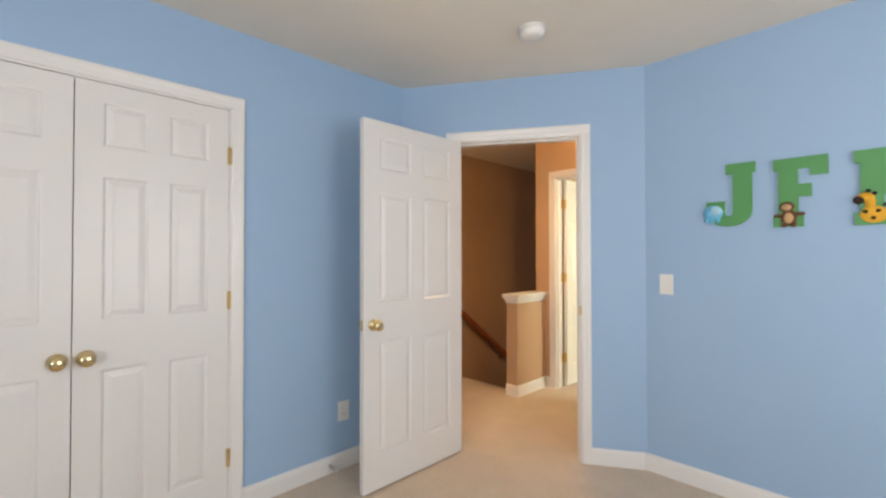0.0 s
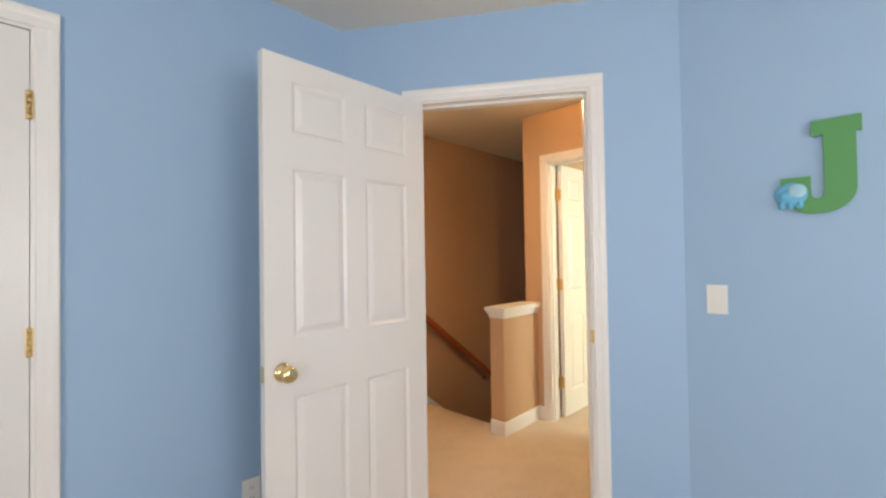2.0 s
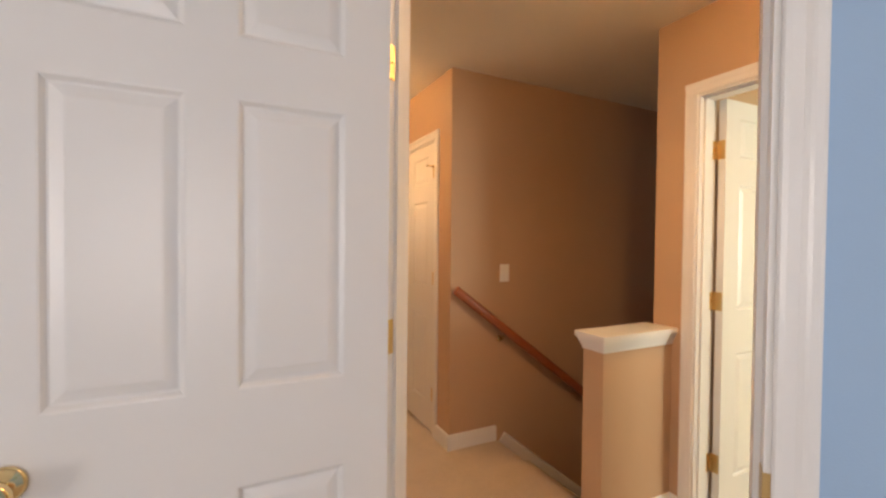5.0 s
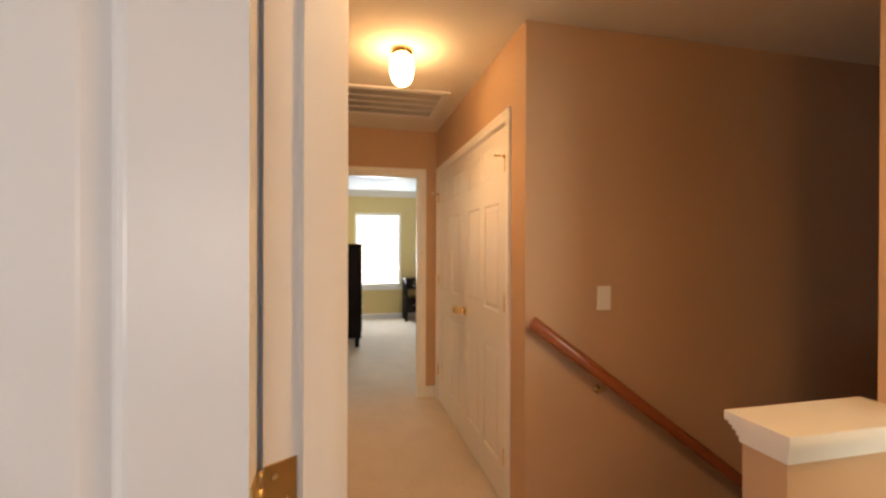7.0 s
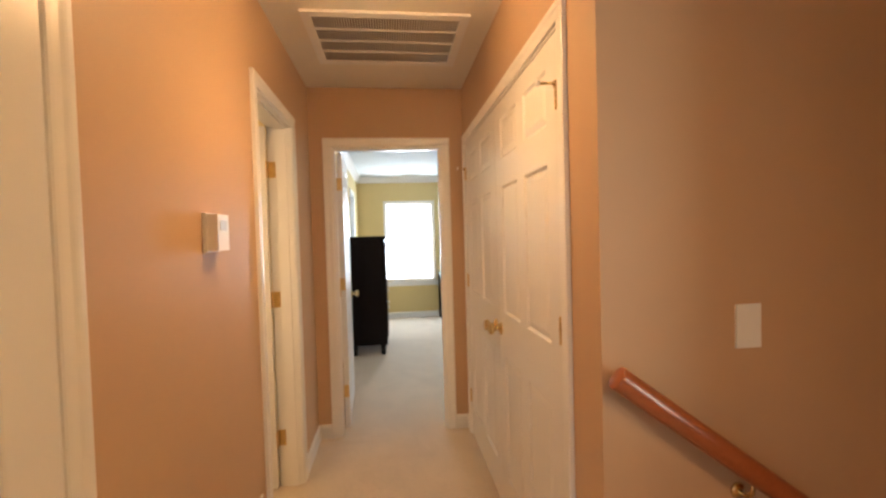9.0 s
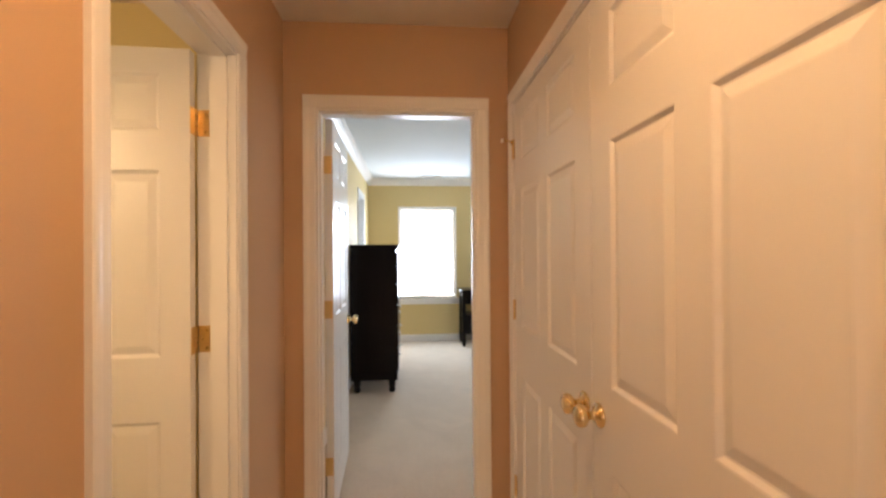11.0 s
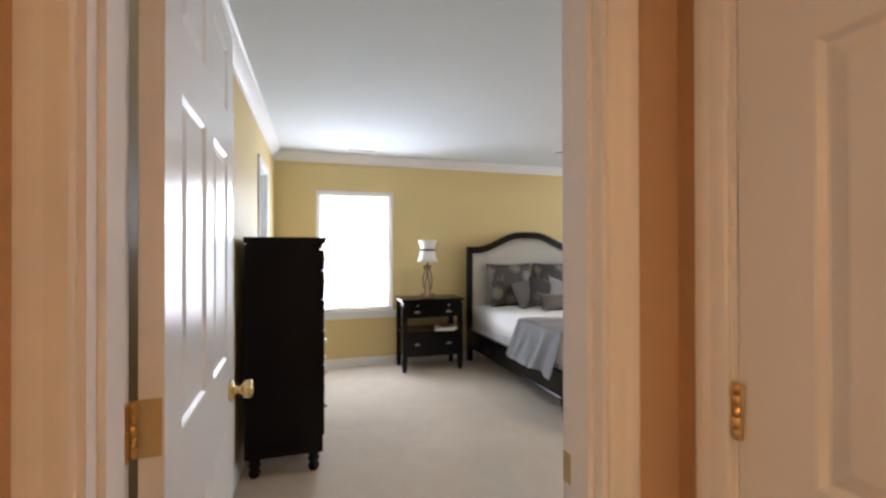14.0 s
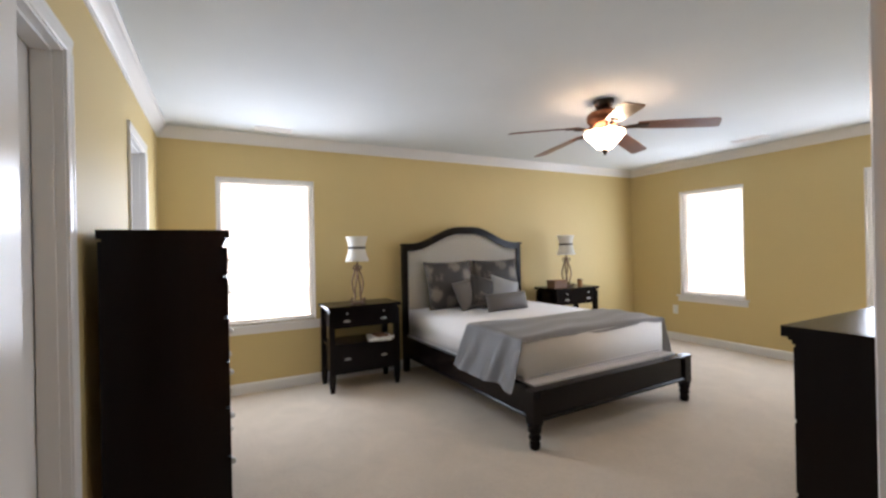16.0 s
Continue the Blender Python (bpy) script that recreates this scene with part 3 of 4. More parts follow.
def window(name, m, x0, x1, z0, z1, label, th=0.12, blind=True):
    """A double-hung window in a wall at m, with a painted sill and drywall returns; a bright overcast sky stands outside."""
    w = thing(name, m @ pose(x0, 0, 0), label, "window", kind="structure")
    W = x1 - x0
    part("window_sill", rbox(-0.045, W + 0.045, -0.035, 0.075, z0 - 0.022, z0, 0.005, 2), TRIM, w, "white painted wooden sill")
    part("apron", rbox(-0.03, W + 0.03, -0.014, -0.0005, z0 - 0.085, z0 - 0.022, 0.003, 1), TRIM, w)
    for a, b, c0, c1 in ((0.0005, 0.010, z0, z1 - 0.010), (W - 0.010, W - 0.0005, z0, z1 - 0.010), (0.0005, W - 0.0005, z1 - 0.010, z1 - 0.0005)):
        part("jamb_liner", rbox(a, b, 0.001, 0.059, c0, c1, 0.002, 1), TRIM, w)
    f = 0.045
    for a, b, c0, c1 in ((0, f, z0, z1), (W - f, W, z0, z1), (f, W - f, z1 - f, z1), (f, W - f, z0, z0 + f)):
        part("window_frame", rbox(a, b, 0.06, 0.115, c0, c1, 0.003, 1), VINYL, w)
    zm = (z0 + z1) / 2
    if not blind:
        part("meeting_rail", rbox(f, W - f, 0.07, 0.105, zm - 0.022, zm + 0.022, 0.003, 1), VINYL, w)
    for a, b in (((z0 + f, z1 - f),) if blind else ((z0 + f, zm - 0.022), (zm + 0.022, z1 - f))):
        pane = part("pane", rbox(f, W - f, 0.085, 0.089, a, b, 0.0005, 1), GLASS, w)
        pane.visible_shadow = False
    part("headrail", rbox(0.012, W - 0.012, 0.008, 0.045, z1 - 0.040, z1 - 0.011, 0.003, 1), VINYL, w, "white blind headrail")
    if blind:
        k = int((z1 - 0.045 - z0 - 0.03) / 0.0235)
        me = finish(prism([(-0.0115, 0.0045), (0, 0.0065), (0.0115, 0.0030), (0.0115, 0.0024), (0, 0.0058), (-0.0115, 0.0038)], W - 0.024), "slat", SLAT)
        for i in range(k):
            part("slat", me, None, w, m=pose(0.012, 0.028, z1 - 0.052 - i * 0.0235, -72, 0, 0))
        part("bottom_rail", rbox(0.012, W - 0.012, 0.016, 0.040, z0 + 0.006, z0 + 0.022, 0.003, 1), VINYL, w)
    return w


window("window_1", M_M_FAR, 0.588, 1.468, 0.64, 2.03, "bright bedroom window with white sill and blind")
window("window_2", M_M_RIGHT, 0.88, 1.69, 0.63, 2.03, "bright bedroom window with white sill and blind")
window("window_3", M_M_RIGHT, 2.77, 3.58, 0.63, 2.03, "bright bedroom window with white sill and blind")
window("window_4", M_EAST, 0.8, 2.3, 0.7, 2.0, "wide unseen window added to the blue bedroom for light", blind=False)
# window_5 is an unseen addition around the south fill
window("window_5", M_SOUTH, 0.85, 1.95, 0.7, 2.0, "unseen window added to the blue bedroom for light", blind=False)
bm = bmesh.new()
for a, b, c0, c1 in ((-10.1, -10.08, 1.0, 5.0),):
    box(bm, a, b, c0, c1, -0.5, 3.5)
box(bm, -9.6, -4.5, 8.9, 8.92, -0.5, 3.5)
solid("backdrop", bm, GLOW, "bright overcast sky outside the windows", "sky", kind="structure")


# ---- lamps of the hall ----
GLOBE = glowing("lit opal glass", (1.0, 0.62, 0.27), L_GLOBE)


def globe_light(x, y, label, name="ceiling_light"):
    g = thing(name, pose(x, y, H), label, "ceiling light", "globe lights in the hall")
    part("canopy", lathe([(0, 0), (0.058, 0), (0.060, -0.008), (0.055, -0.020), (0.048, -0.034), (0, -0.034)], 28), BRASS, g, "brass canopy")
    part("shade", lathe([(0.044, -0.030), (0.056, -0.042), (0.062, -0.060), (0.064, -0.105), (0.060, -0.140), (0.049, -0.168), (0.030, -0.187), (0.0, -0.194)], 28), GLOBE, g, "glowing ribbed opal glass shade")
    return g


globe_light(-3.36, 2.715, "lit globe ceiling light with brass canopy")
globe_light(-1.325, 3.305, "lit globe ceiling light with brass canopy over the landing")


# ---- main bedroom: furniture ----
CREAM_CLOTH = material("cream upholstery linen", (0.84, 0.79, 0.70), 0.9, vary=0.06, scale=160, bump=0.3, bump_scale=600, spec=0.2, sheen=0.2)
SHEET = material("white cotton sheet", (0.88, 0.855, 0.845), 0.85, vary=0.02, scale=30, bump=0.25, bump_scale=18, spec=0.2, sheen=0.1)
PLATFORM_CLOTH = material("light grey ticking", (0.52, 0.51, 0.51), 0.85, vary=0.05, scale=120, spec=0.2)
SATIN = material("grey satin", (0.33, 0.312, 0.305), 0.38, vary=0.06, scale=20, bump=0.12, bump_scale=26, sheen=0.4)
GREY_CLOTH = material("slate grey cushion cloth", (0.118, 0.106, 0.098), 0.55, vary=0.1, scale=60, bump=0.2, bump_scale=300, sheen=0.08)
PALE_CLOTH = material("pale blue-grey satin cushion", (0.29, 0.30, 0.31), 0.4, vary=0.08, scale=30, bump=0.15, bump_scale=60, sheen=0.15)
IRON = material("antique bronze iron", (0.17, 0.10, 0.058), 0.32, metal=0.7, vary=0.25, scale=50, stains=0.2)
DARK_BRONZE = material("oil-rubbed dark bronze", (0.06, 0.034, 0.022), 0.36, metal=0.6, vary=0.25, scale=50, stains=0.2)
SHADE_CLOTH = material("ivory lampshade silk", (0.68, 0.65, 0.58), 0.8, vary=0.04, scale=80, sheen=0.2)
RIBBON = material("dark ribbon", (0.07, 0.055, 0.045), 0.6)
PAPER = material("white paper", (0.75, 0.74, 0.70), 0.8)
LEATHER_BOX = material("brown woven box", (0.22, 0.10, 0.045), 0.55, vary=0.3, scale=70, bump=0.5, bump_scale=150)
AMBER = material("amber candle wax", (0.38, 0.18, 0.05), 0.35, vary=0.1)
COPPER = material("brushed copper-bronze", (0.22, 0.085, 0.045), 0.3, metal=0.9, vary=0.15, scale=40)
BLADE = material("walnut fan blade", (0.15, 0.047, 0.024), 0.35, vary=0.3, scale=18, stains=0.2, stretch=(0.3, 3, 3), coat=0.2)

# patterned pillow cloth: pale medallions on a grey-brown ground
DAMASK = bpy.data.materials.new("patterned grey damask")
DAMASK.use_nodes = True
nt = DAMASK.node_tree
db = nt.nodes["Principled BSDF"]
db.inputs["Roughness"].default_value, db.inputs["Sheen Weight"].default_value = 0.6, 0.05
tc = nt.nodes.new("ShaderNodeTexCoord")
vo = nt.nodes.new("ShaderNodeTexVoronoi")
vo.inputs["Scale"].default_value = 5.2
nz = nt.nodes.new("ShaderNodeTexNoise")
nz.inputs["Scale"].default_value, nz.inputs["Detail"].default_value = 26.0, 4.0
ad = nt.nodes.new("ShaderNodeMath")
ad.operation = "MULTIPLY_ADD"
ad.inputs[1].default_value = 0.55
rp = nt.nodes.new("ShaderNodeValToRGB")
rp.color_ramp.elements[0].position, rp.color_ramp.elements[0].color = 0.52, (0.19, 0.16, 0.13, 1)
rp.color_ramp.elements[1].position, rp.color_ramp.elements[1].color = 0.76, (0.036, 0.029, 0.025, 1)
nt.links.new(tc.outputs["Object"], vo.inputs["Vector"])
nt.links.new(tc.outputs["Object"], nz.inputs["Vector"])
nt.links.new(nz.outputs[0], ad.inputs[0])
nt.links.new(vo.outputs["Distance"], ad.inputs[2])
nt.links.new(ad.outputs[0], rp.inputs[0])
nt.links.new(rp.outputs[0], db.inputs["Base Color"])


def cup_pull(parent, m):
    bm = bmesh.new()
    n = 12
    rings = []
    for a in range(5):
        p = a / 4 * math.pi / 2
        ring = []
        for k in range(n + 1):
            th = math.pi * k / n
            ring.append(bm.verts.new((0.034 * math.cos(th) * math.cos(p * 0.96), -0.020 * math.sin(p) - 0.002, 0.022 * math.sin(th) * math.cos(p * 0.96) - 0.006)))
        rings.append(ring)
    for a, b in zip(rings, rings[1:]):
        for k in range(n):
            bm.faces.new((a[k], a[k + 1], b[k + 1], b[k]))
    bmesh.ops.solidify(bm, geom=bm.faces[:], thickness=0.002)
    for f in bm.faces:
        f.smooth = True
    return part("pull", bm, PEWTER, parent, "pewter cup pull", m)


TURNED = [(0.0, 0.0), (0.022, 0.0), (0.030, 0.012), (0.034, 0.035), (0.026, 0.050), (0.022, 0.058), (0.034, 0.068), (0.036, 0.080), (0.028, 0.092), (0.034, 0.106), (0.036, 0.125), (0.030, 0.14), (0, 0.14)]


def turned_foot(parent, x, y, h=0.14, r=1.0, name="foot"):
    part(name, lathe([(a * r, b * h / 0.14) for a, b in TURNED], 18), ESPRESSO, parent, m=pose(x, y, 0))


def moulding_loop(x0, x1, y0, y1, profile):
    """Stacked courses that run round a top: (overhang, z0, z1)."""
    bm = bmesh.new()
    for o, a, b in profile:
        me = bpy.data.meshes.new("t")
        r = rbox(x0 - o, x1 + o, y0 - o, y1 + o, a, b, 0.003, 2)
        r.to_mesh(me)
        r.free()
        bm.from_mesh(me)
        bpy.data.meshes.remove(me)
    return bm


def drawer_case(name, m, w, d, h, rows, label, category, foot=0.14, over=0.028):
    """A case of drawers: front at y = 0 facing -y, width along x, back at y = d. rows: (z0, z1, columns)."""
    t = thing(name, m, label, category)
    part("case", rbox(0, w, 0.012, d, foot, h - 0.045, 0.004, 2), ESPRESSO, t)
    part("top", moulding_loop(0, w, 0.012, d - over, [(0.006, h - 0.062, h - 0.048), (0.014, h - 0.048, h - 0.036), (over, h - 0.036, h)]), ESPRESSO, t, "moulded dark wooden top")
    part("plinth", moulding_loop(0, w, 0.012, d - 0.012, [(0.010, foot - 0.012, foot + 0.05)]), ESPRESSO, t)
    for x in (0.05, w - 0.05):
        for y in (0.055, d - 0.05):
            turned_foot(t, x, y, foot - 0.008)
    for z0, z1, cols in rows:
        cw = (w - 0.06) / cols
        for c in range(cols):
            x0 = 0.03 + c * cw + 0.006
            x1 = 0.03 + (c + 1) * cw - 0.006
            bm = rbox(x0, x1, -0.008, 0.02, z0, z1, 0.004, 2)
            dr = part("drawer", bm, ESPRESSO, t)
            for fx in ((0.25, 0.75) if cols == 1 else (0.5,)):
                cup_pull(dr, pose(x0 + (x1 - x0) * fx, -0.008, (z0 + z1) / 2))
    return t


# tall chest beside the doorway wall; its drawers face the room
rows = []
z = 0.21
for hgt in (0.21, 0.20, 0.19, 0.18, 0.165):
    rows.append((z, z + hgt, 1))
    z += hgt + 0.014
rows.append((z, z + 0.12, 2))
drawer_case("chest_of_drawers", pose(-6.975, 2.635, 0, 0, 0, 180), 0.92, 0.44, 1.42, rows, "tall espresso-stained wooden chest of drawers on turned feet", "chest")
# long dresser against the doorway wall
drawer_case("dresser", pose(-5.63, 5.92, 0, 0, 0, -90), 1.62, 0.555, 1.04, [(0.20, 0.45, 3), (0.464, 0.70, 3), (0.714, 0.96, 3)], "long espresso-stained wooden dresser with moulded top", "dresser")


def nightstand(m, label):
    t = thing("nightstand", m, label, "nightstand", "nightstands beside the bed")
    w, d = 0.70, 0.40
    part("top", moulding_loop(0.02, w - 0.02, 0.02, d - 0.02, [(0.0, 0.752, 0.766), (0.012, 0.766, 0.778), (0.030, 0.778, 0.803)]), ESPRESSO, t)
    for x in (0.03, w - 0.03):
        for y in (0.03, d - 0.03):
            bm = rbox(-0.026, 0.026, -0.026, 0.026, 0.15, 0.755, 0.006, 2)
            leg = part("leg", bm, ESPRESSO, t, m=pose(x, y, 0))
            part("foot", lathe([(0, 0), (0.023, 0), (0.027, 0.05), (0.032, 0.10), (0.027, 0.112), (0.034, 0.125), (0.034, 0.15), (0, 0.15)], 16), ESPRESSO, leg)
    part("case", rbox(0.03, w - 0.03, 0.022, d - 0.02, 0.595, 0.754, 0.003, 1), ESPRESSO, t)
    part("shelf", rbox(0.012, w - 0.012, 0.012, d - 0.012, 0.425, 0.447, 0.004, 2), ESPRESSO, t)
    part("case", rbox(0.03, w - 0.03, 0.022, d - 0.02, 0.165, 0.426, 0.003, 1), ESPRESSO, t)
    part("tray", rbox(0.07, w - 0.07, 0.008, 0.03, 0.718, 0.748, 0.002, 1), ESPRESSO, t)
    for x in (0.17, w - 0.17):
        part("tray_knob", lathe([(0, 0), (0.006, 0), (0.005, 0.008), (0.009, 0.014), (0, 0.018)], 12), PEWTER, t, m=pose(x, 0.009, 0.733, 90, 0, 0))
    for z0, z1 in ((0.605, 0.710), (0.20, 0.405)):
        dr = part("drawer", rbox(0.065, w - 0.065, 0.008, 0.03, z0, z1, 0.003, 2), ESPRESSO, t)
        for x in (0.17, w - 0.17):
            cup_pull(dr, pose(x, 0.008, (z0 + z1) / 2))
    return t


M_NS1 = pose(-8.862, 3.49, 0, 0, 0, 90)
M_NS2 = pose(-8.842, 6.23, 0, 0, 0, 90)
nightstand(M_NS1, "espresso-stained two-drawer nightstand with open shelf")
nightstand(M_NS2, "espresso-stained nightstand holding a lamp, box and candle")


def table_lamp(m, label):
    """Scrolled iron lamp with a waisted two-tier silk shade."""
    m = m @ Matrix.Diagonal((1.18, 1.18, 1.0, 1))
    t = thing("table_lamp", m, label, "lamp", "lamps on the nightstands")
    part("foot_plate", lathe([(0, 0), (0.055, 0), (0.052, 0.008), (0.02, 0.014), (0, 0.014)], 20), IRON, t)
    for k in range(4):
        pts = []
        a = math.pi / 2 * k + 0.4
        for i in range(30):
            u = i / 29
            r = 0.011 + 0.037 * math.sin(math.pi * min(1.0, u * 1.08)) ** 1.2 + 0.030 * max(0.0, 0.18 - u) / 0.18
            zz = 0.012 + 0.36 * u
            pts.append((r * math.cos(a + 1.1 * u), r * math.sin(a + 1.1 * u), zz))
        part("scroll_bar", tube(pts, 0.0072, 7), IRON, t)
        curl = []
        for i in range(22):
            b = 1.5 * math.pi * i / 21
            rr = 0.026 * (1 - 0.6 * i / 21)
            curl.append(((0.062 + rr * math.cos(b + math.pi)) * math.cos(a), (0.062 + rr * math.cos(b + math.pi)) * math.sin(a), 0.034 + rr * math.sin(b + math.pi)))
        part("curl", tube(curl, 0.007, 7), IRON, t)
        top_curl = [((0.014 + 0.036 * math.sin(b) * (1 - 0.4 * b / 4.4)) * math.cos(a), (0.014 + 0.036 * math.sin(b) * (1 - 0.4 * b / 4.4)) * math.sin(a), 0.372 - 0.030 * (1 - math.cos(b)) * (1 - 0.35 * b / 4.4)) for b in (4.4 * i / 17 for i in range(18))]
        part("curl", tube(top_curl, 0.0055, 7), IRON, t)
    part("stem", lathe([(0, 0.36), (0.010, 0.36), (0.013, 0.372), (0.008, 0.385), (0.006, 0.50), (0, 0.50)], 12), IRON, t)
    shade = [(0.098, 0.415), (0.086, 0.455), (0.075, 0.500), (0.069, 0.540), (0.070, 0.565), (0.076, 0.600), (0.086, 0.640), (0.090, 0.655)]
    bm = lathe(shade, 28)
    bmesh.ops.delete(bm, geom=[f for f in bm.faces if len(f.verts) > 4], context="FACES")
    bmesh.ops.solidify(bm, geom=bm.faces[:], thickness=0.002)
    s = part("shade", bm, SHADE_CLOTH, t, "ivory silk shade pinched at the waist")
    part("ribbon", lathe([(0.0695, 0.534), (0.0735, 0.536), (0.0735, 0.556), (0.0705, 0.558)], 28), RIBBON, s)
    for z, r in ((0.415, 0.0985), (0.655, 0.0905)):
        part("rim", lathe([(r - 0.002, z - 0.003), (r + 0.0015, z - 0.002), (r + 0.0015, z + 0.002), (r - 0.002, z + 0.003)], 28), SHADE_CLOTH, s)
    return t


table_lamp(pose(-9.03, 3.815, 0.803), "scrolled iron table lamp with ivory shade on the nightstand")
table_lamp(pose(-9.03, 6.57, 0.803), "scrolled iron table lamp with ivory shade beside a candle")

# small things on the nightstands
bk = thing("magazine", pose(-8.97, 4.0, 0.448, 0, 0, 78), "white magazines stacked on the nightstand shelf", "magazine")
part("cover", rbox(-0.11, 0.11, -0.14, 0.14, 0, 0.012, 0.002, 1), PAPER, bk)
part("pages", rbox(-0.10, 0.11, -0.13, 0.13, 0.012, 0.024, 0.002, 1), PAPER, bk, m=pose(0.01, 0.01, 0, 0, 0, 9))
nb = thing("book", pose(-8.965, 4.015, 0.4725, 0, 0, 96), "small brown book lying on the stacked magazines", "book")
part("cover", rbox(-0.055, 0.055, -0.075, 0.075, 0, 0.020, 0.002, 1), LEATHER_BOX, nb)
part("pages", rbox(-0.052, 0.0565, -0.072, 0.072, 0.003, 0.017, 0.001, 1), PAPER, nb)
bx = thing("storage_box", pose(-8.98, 6.36, 0.804, 0, 0, 90), "small brown woven box on the nightstand", "box")
part("body", rbox(-0.10, 0.10, -0.07, 0.07, 0, 0.075, 0.006, 2), LEATHER_BOX, bx)
part("lid", rbox(-0.104, 0.104, -0.074, 0.074, 0.075, 0.098, 0.006, 2), LEATHER_BOX, bx)
cj = thing("candle_jar", pose(-8.93, 6.70, 0.804), "amber candle in a small glass jar", "candle")
part("jar", lathe([(0, 0), (0.030, 0), (0.033, 0.01), (0.033, 0.085), (0.030, 0.085), (0.030, 0.012), (0, 0.012)], 18), AMBER, cj)
part("lid", lathe([(0, 0.086), (0.034, 0.086), (0.034, 0.097), (0, 0.099)], 18), IRON, cj, "dark metal lid")


# ---- bed ----
M_BED = pose(-9.262, 5.176, 0, 0, 0, 1.7)
bed = thing("bed", M_BED, "espresso-stained bed with arched cream upholstered headboard", "bed")
HW, SH, RISE = 0.812, 1.375, 0.185


def arch(y):
    u = min(1.0, max(0.0, (0.70 - abs(y)) / 0.60))
    return SH + RISE * (u * u * (3 - 2 * u))


def arch_band(x0, x1, drop0, drop1, y0, y1, n=40):
    bm = bmesh.new()
    rows_ = []
    for k in range(n + 1):
        y = y0 + (y1 - y0) * k / n
        zt = arch(y)
        rows_.append([bm.verts.new(p) for p in ((x0, y, zt - drop0), (x1, y, zt - drop0), (x1, y, zt - drop1), (x0, y, zt - drop1))])
    for a, b in zip(rows_, rows_[1:]):
        for k in range(4):
            bm.faces.new((a[k], b[k], b[(k + 1) % 4], a[(k + 1) % 4]))
    bm.faces.new(rows_[0])
    bm.faces.new(list(reversed(rows_[-1])))
    bmesh.ops.recalc_face_normals(bm, faces=bm.faces)
    return bm


part("headboard_rail", arch_band(0.0, 0.058, 0.0, 0.056, -HW, HW), ESPRESSO, bed)
part("headboard_moulding", arch_band(0.006, 0.072, -0.012, 0.014, -HW - 0.010, HW + 0.010), ESPRESSO, bed)
part("headboard_bead", arch_band(0.030, 0.064, 0.056, 0.070, -HW + 0.056, HW - 0.056), ESPRESSO, bed)
for s in (-1, 1):
    part("post", rbox(0.0, 0.058, min(s * HW, s * (HW - 0.058)), max(s * HW, s * (HW - 0.058)), 0.0, SH - 0.054, 0.012, 2), ESPRESSO, bed)
bm = bmesh.new()
n, mrows = 36, 10
grid = []
for i in range(mrows + 1):
    row = []
    for k in range(n + 1):
        y = -(HW - 0.062) + 2 * (HW - 0.062) * k / n
        zt = arch(y) - 0.066
        z = 0.60 + (zt - 0.60) * i / mrows
        e = min(1.0, min(k, n - k) / 3.0, min(i, mrows - i) / 1.2)
        row.append(bm.verts.new((0.034 + 0.026 * math.sqrt(max(0.0, e * (2 - e))), y, z)))
    grid.append(row)
for a, b in zip(grid, grid[1:]):
    for k in range(n):
        bm.faces.new((a[k], a[k + 1], b[k + 1], b[k])).smooth = True
bmesh.ops.solidify(bm, geom=bm.faces[:], thickness=0.02)
bmesh.ops.recalc_face_normals(bm, faces=bm.faces)
part("headboard_panel", bm, CREAM_CLOTH, bed, "cream linen upholstered panel")
part("headboard_lower_rail", rbox(0.004, 0.054, -HW + 0.058, HW - 0.058, 0.36, 0.61, 0.004, 1), ESPRESSO, bed)

FX = 2.17
for s in (-1, 1):
    y0 = s * 0.815
    part("side_rail", rbox(0.05, FX - 0.07, min(y0, y0 - s * 0.03), max(y0, y0 - s * 0.03), 0.175, 0.388, 0.004, 2), ESPRESSO, bed)
    part("rail_moulding", prism([(0, 0), (0.012 * s, 0.003), (0.014 * s, 0.012), (0.008 * s, 0.022), (0, 0.026)], FX - 0.13), ESPRESSO, bed, m=pose(0.06, y0, 0.178))
    part("foot_post", rbox(FX - 0.075, FX + 0.005, s * 0.825 - 0.04, s * 0.825 + 0.04, 0.165, 0.372, 0.005, 2), ESPRESSO, bed)
    part("foot_leg", lathe([(0, 0), (0.030, 0), (0.036, 0.010), (0.038, 0.042), (0.032, 0.052), (0.029, 0.058), (0.041, 0.068), (0.043, 0.082), (0.033, 0.094), (0.031, 0.100), (0.043, 0.112), (0.047, 0.130), (0.040, 0.146), (0.050, 0.152), (0.050, 0.168), (0, 0.168)], 20), ESPRESSO, bed, m=pose(FX - 0.035, s * 0.825, 0))
part("footboard", rbox(FX - 0.055, FX - 0.015, -0.785, 0.785, 0.175, 0.362, 0.004, 2), ESPRESSO, bed)
part("footboard_cap", rbox(FX - 0.066, FX + 0.008, -0.868, 0.868, 0.370, 0.389, 0.006, 3), ESPRESSO, bed)
part("footboard_moulding", prism([(0, 0), (-0.014, 0.004), (-0.014, 0.014), (-0.006, 0.026), (0, 0.028)], 1.57), ESPRESSO, bed, m=pose(FX - 0.015, -0.785, 0.180, 0, 0, 90))
part("platform", rbox(0.06, FX - 0.088, -0.783, 0.783, 0.30, 0.395, 0.012, 2), PLATFORM_CLOTH, bed, "light grey cloth box base")


def soft_slab(x0, x1, y0, y1, z0, z1, r=0.05):
    bm = rbox(x0, x1, y0, y1, z0, z1, r, 5)
    for f in bm.faces:
        f.smooth = True
    return bm


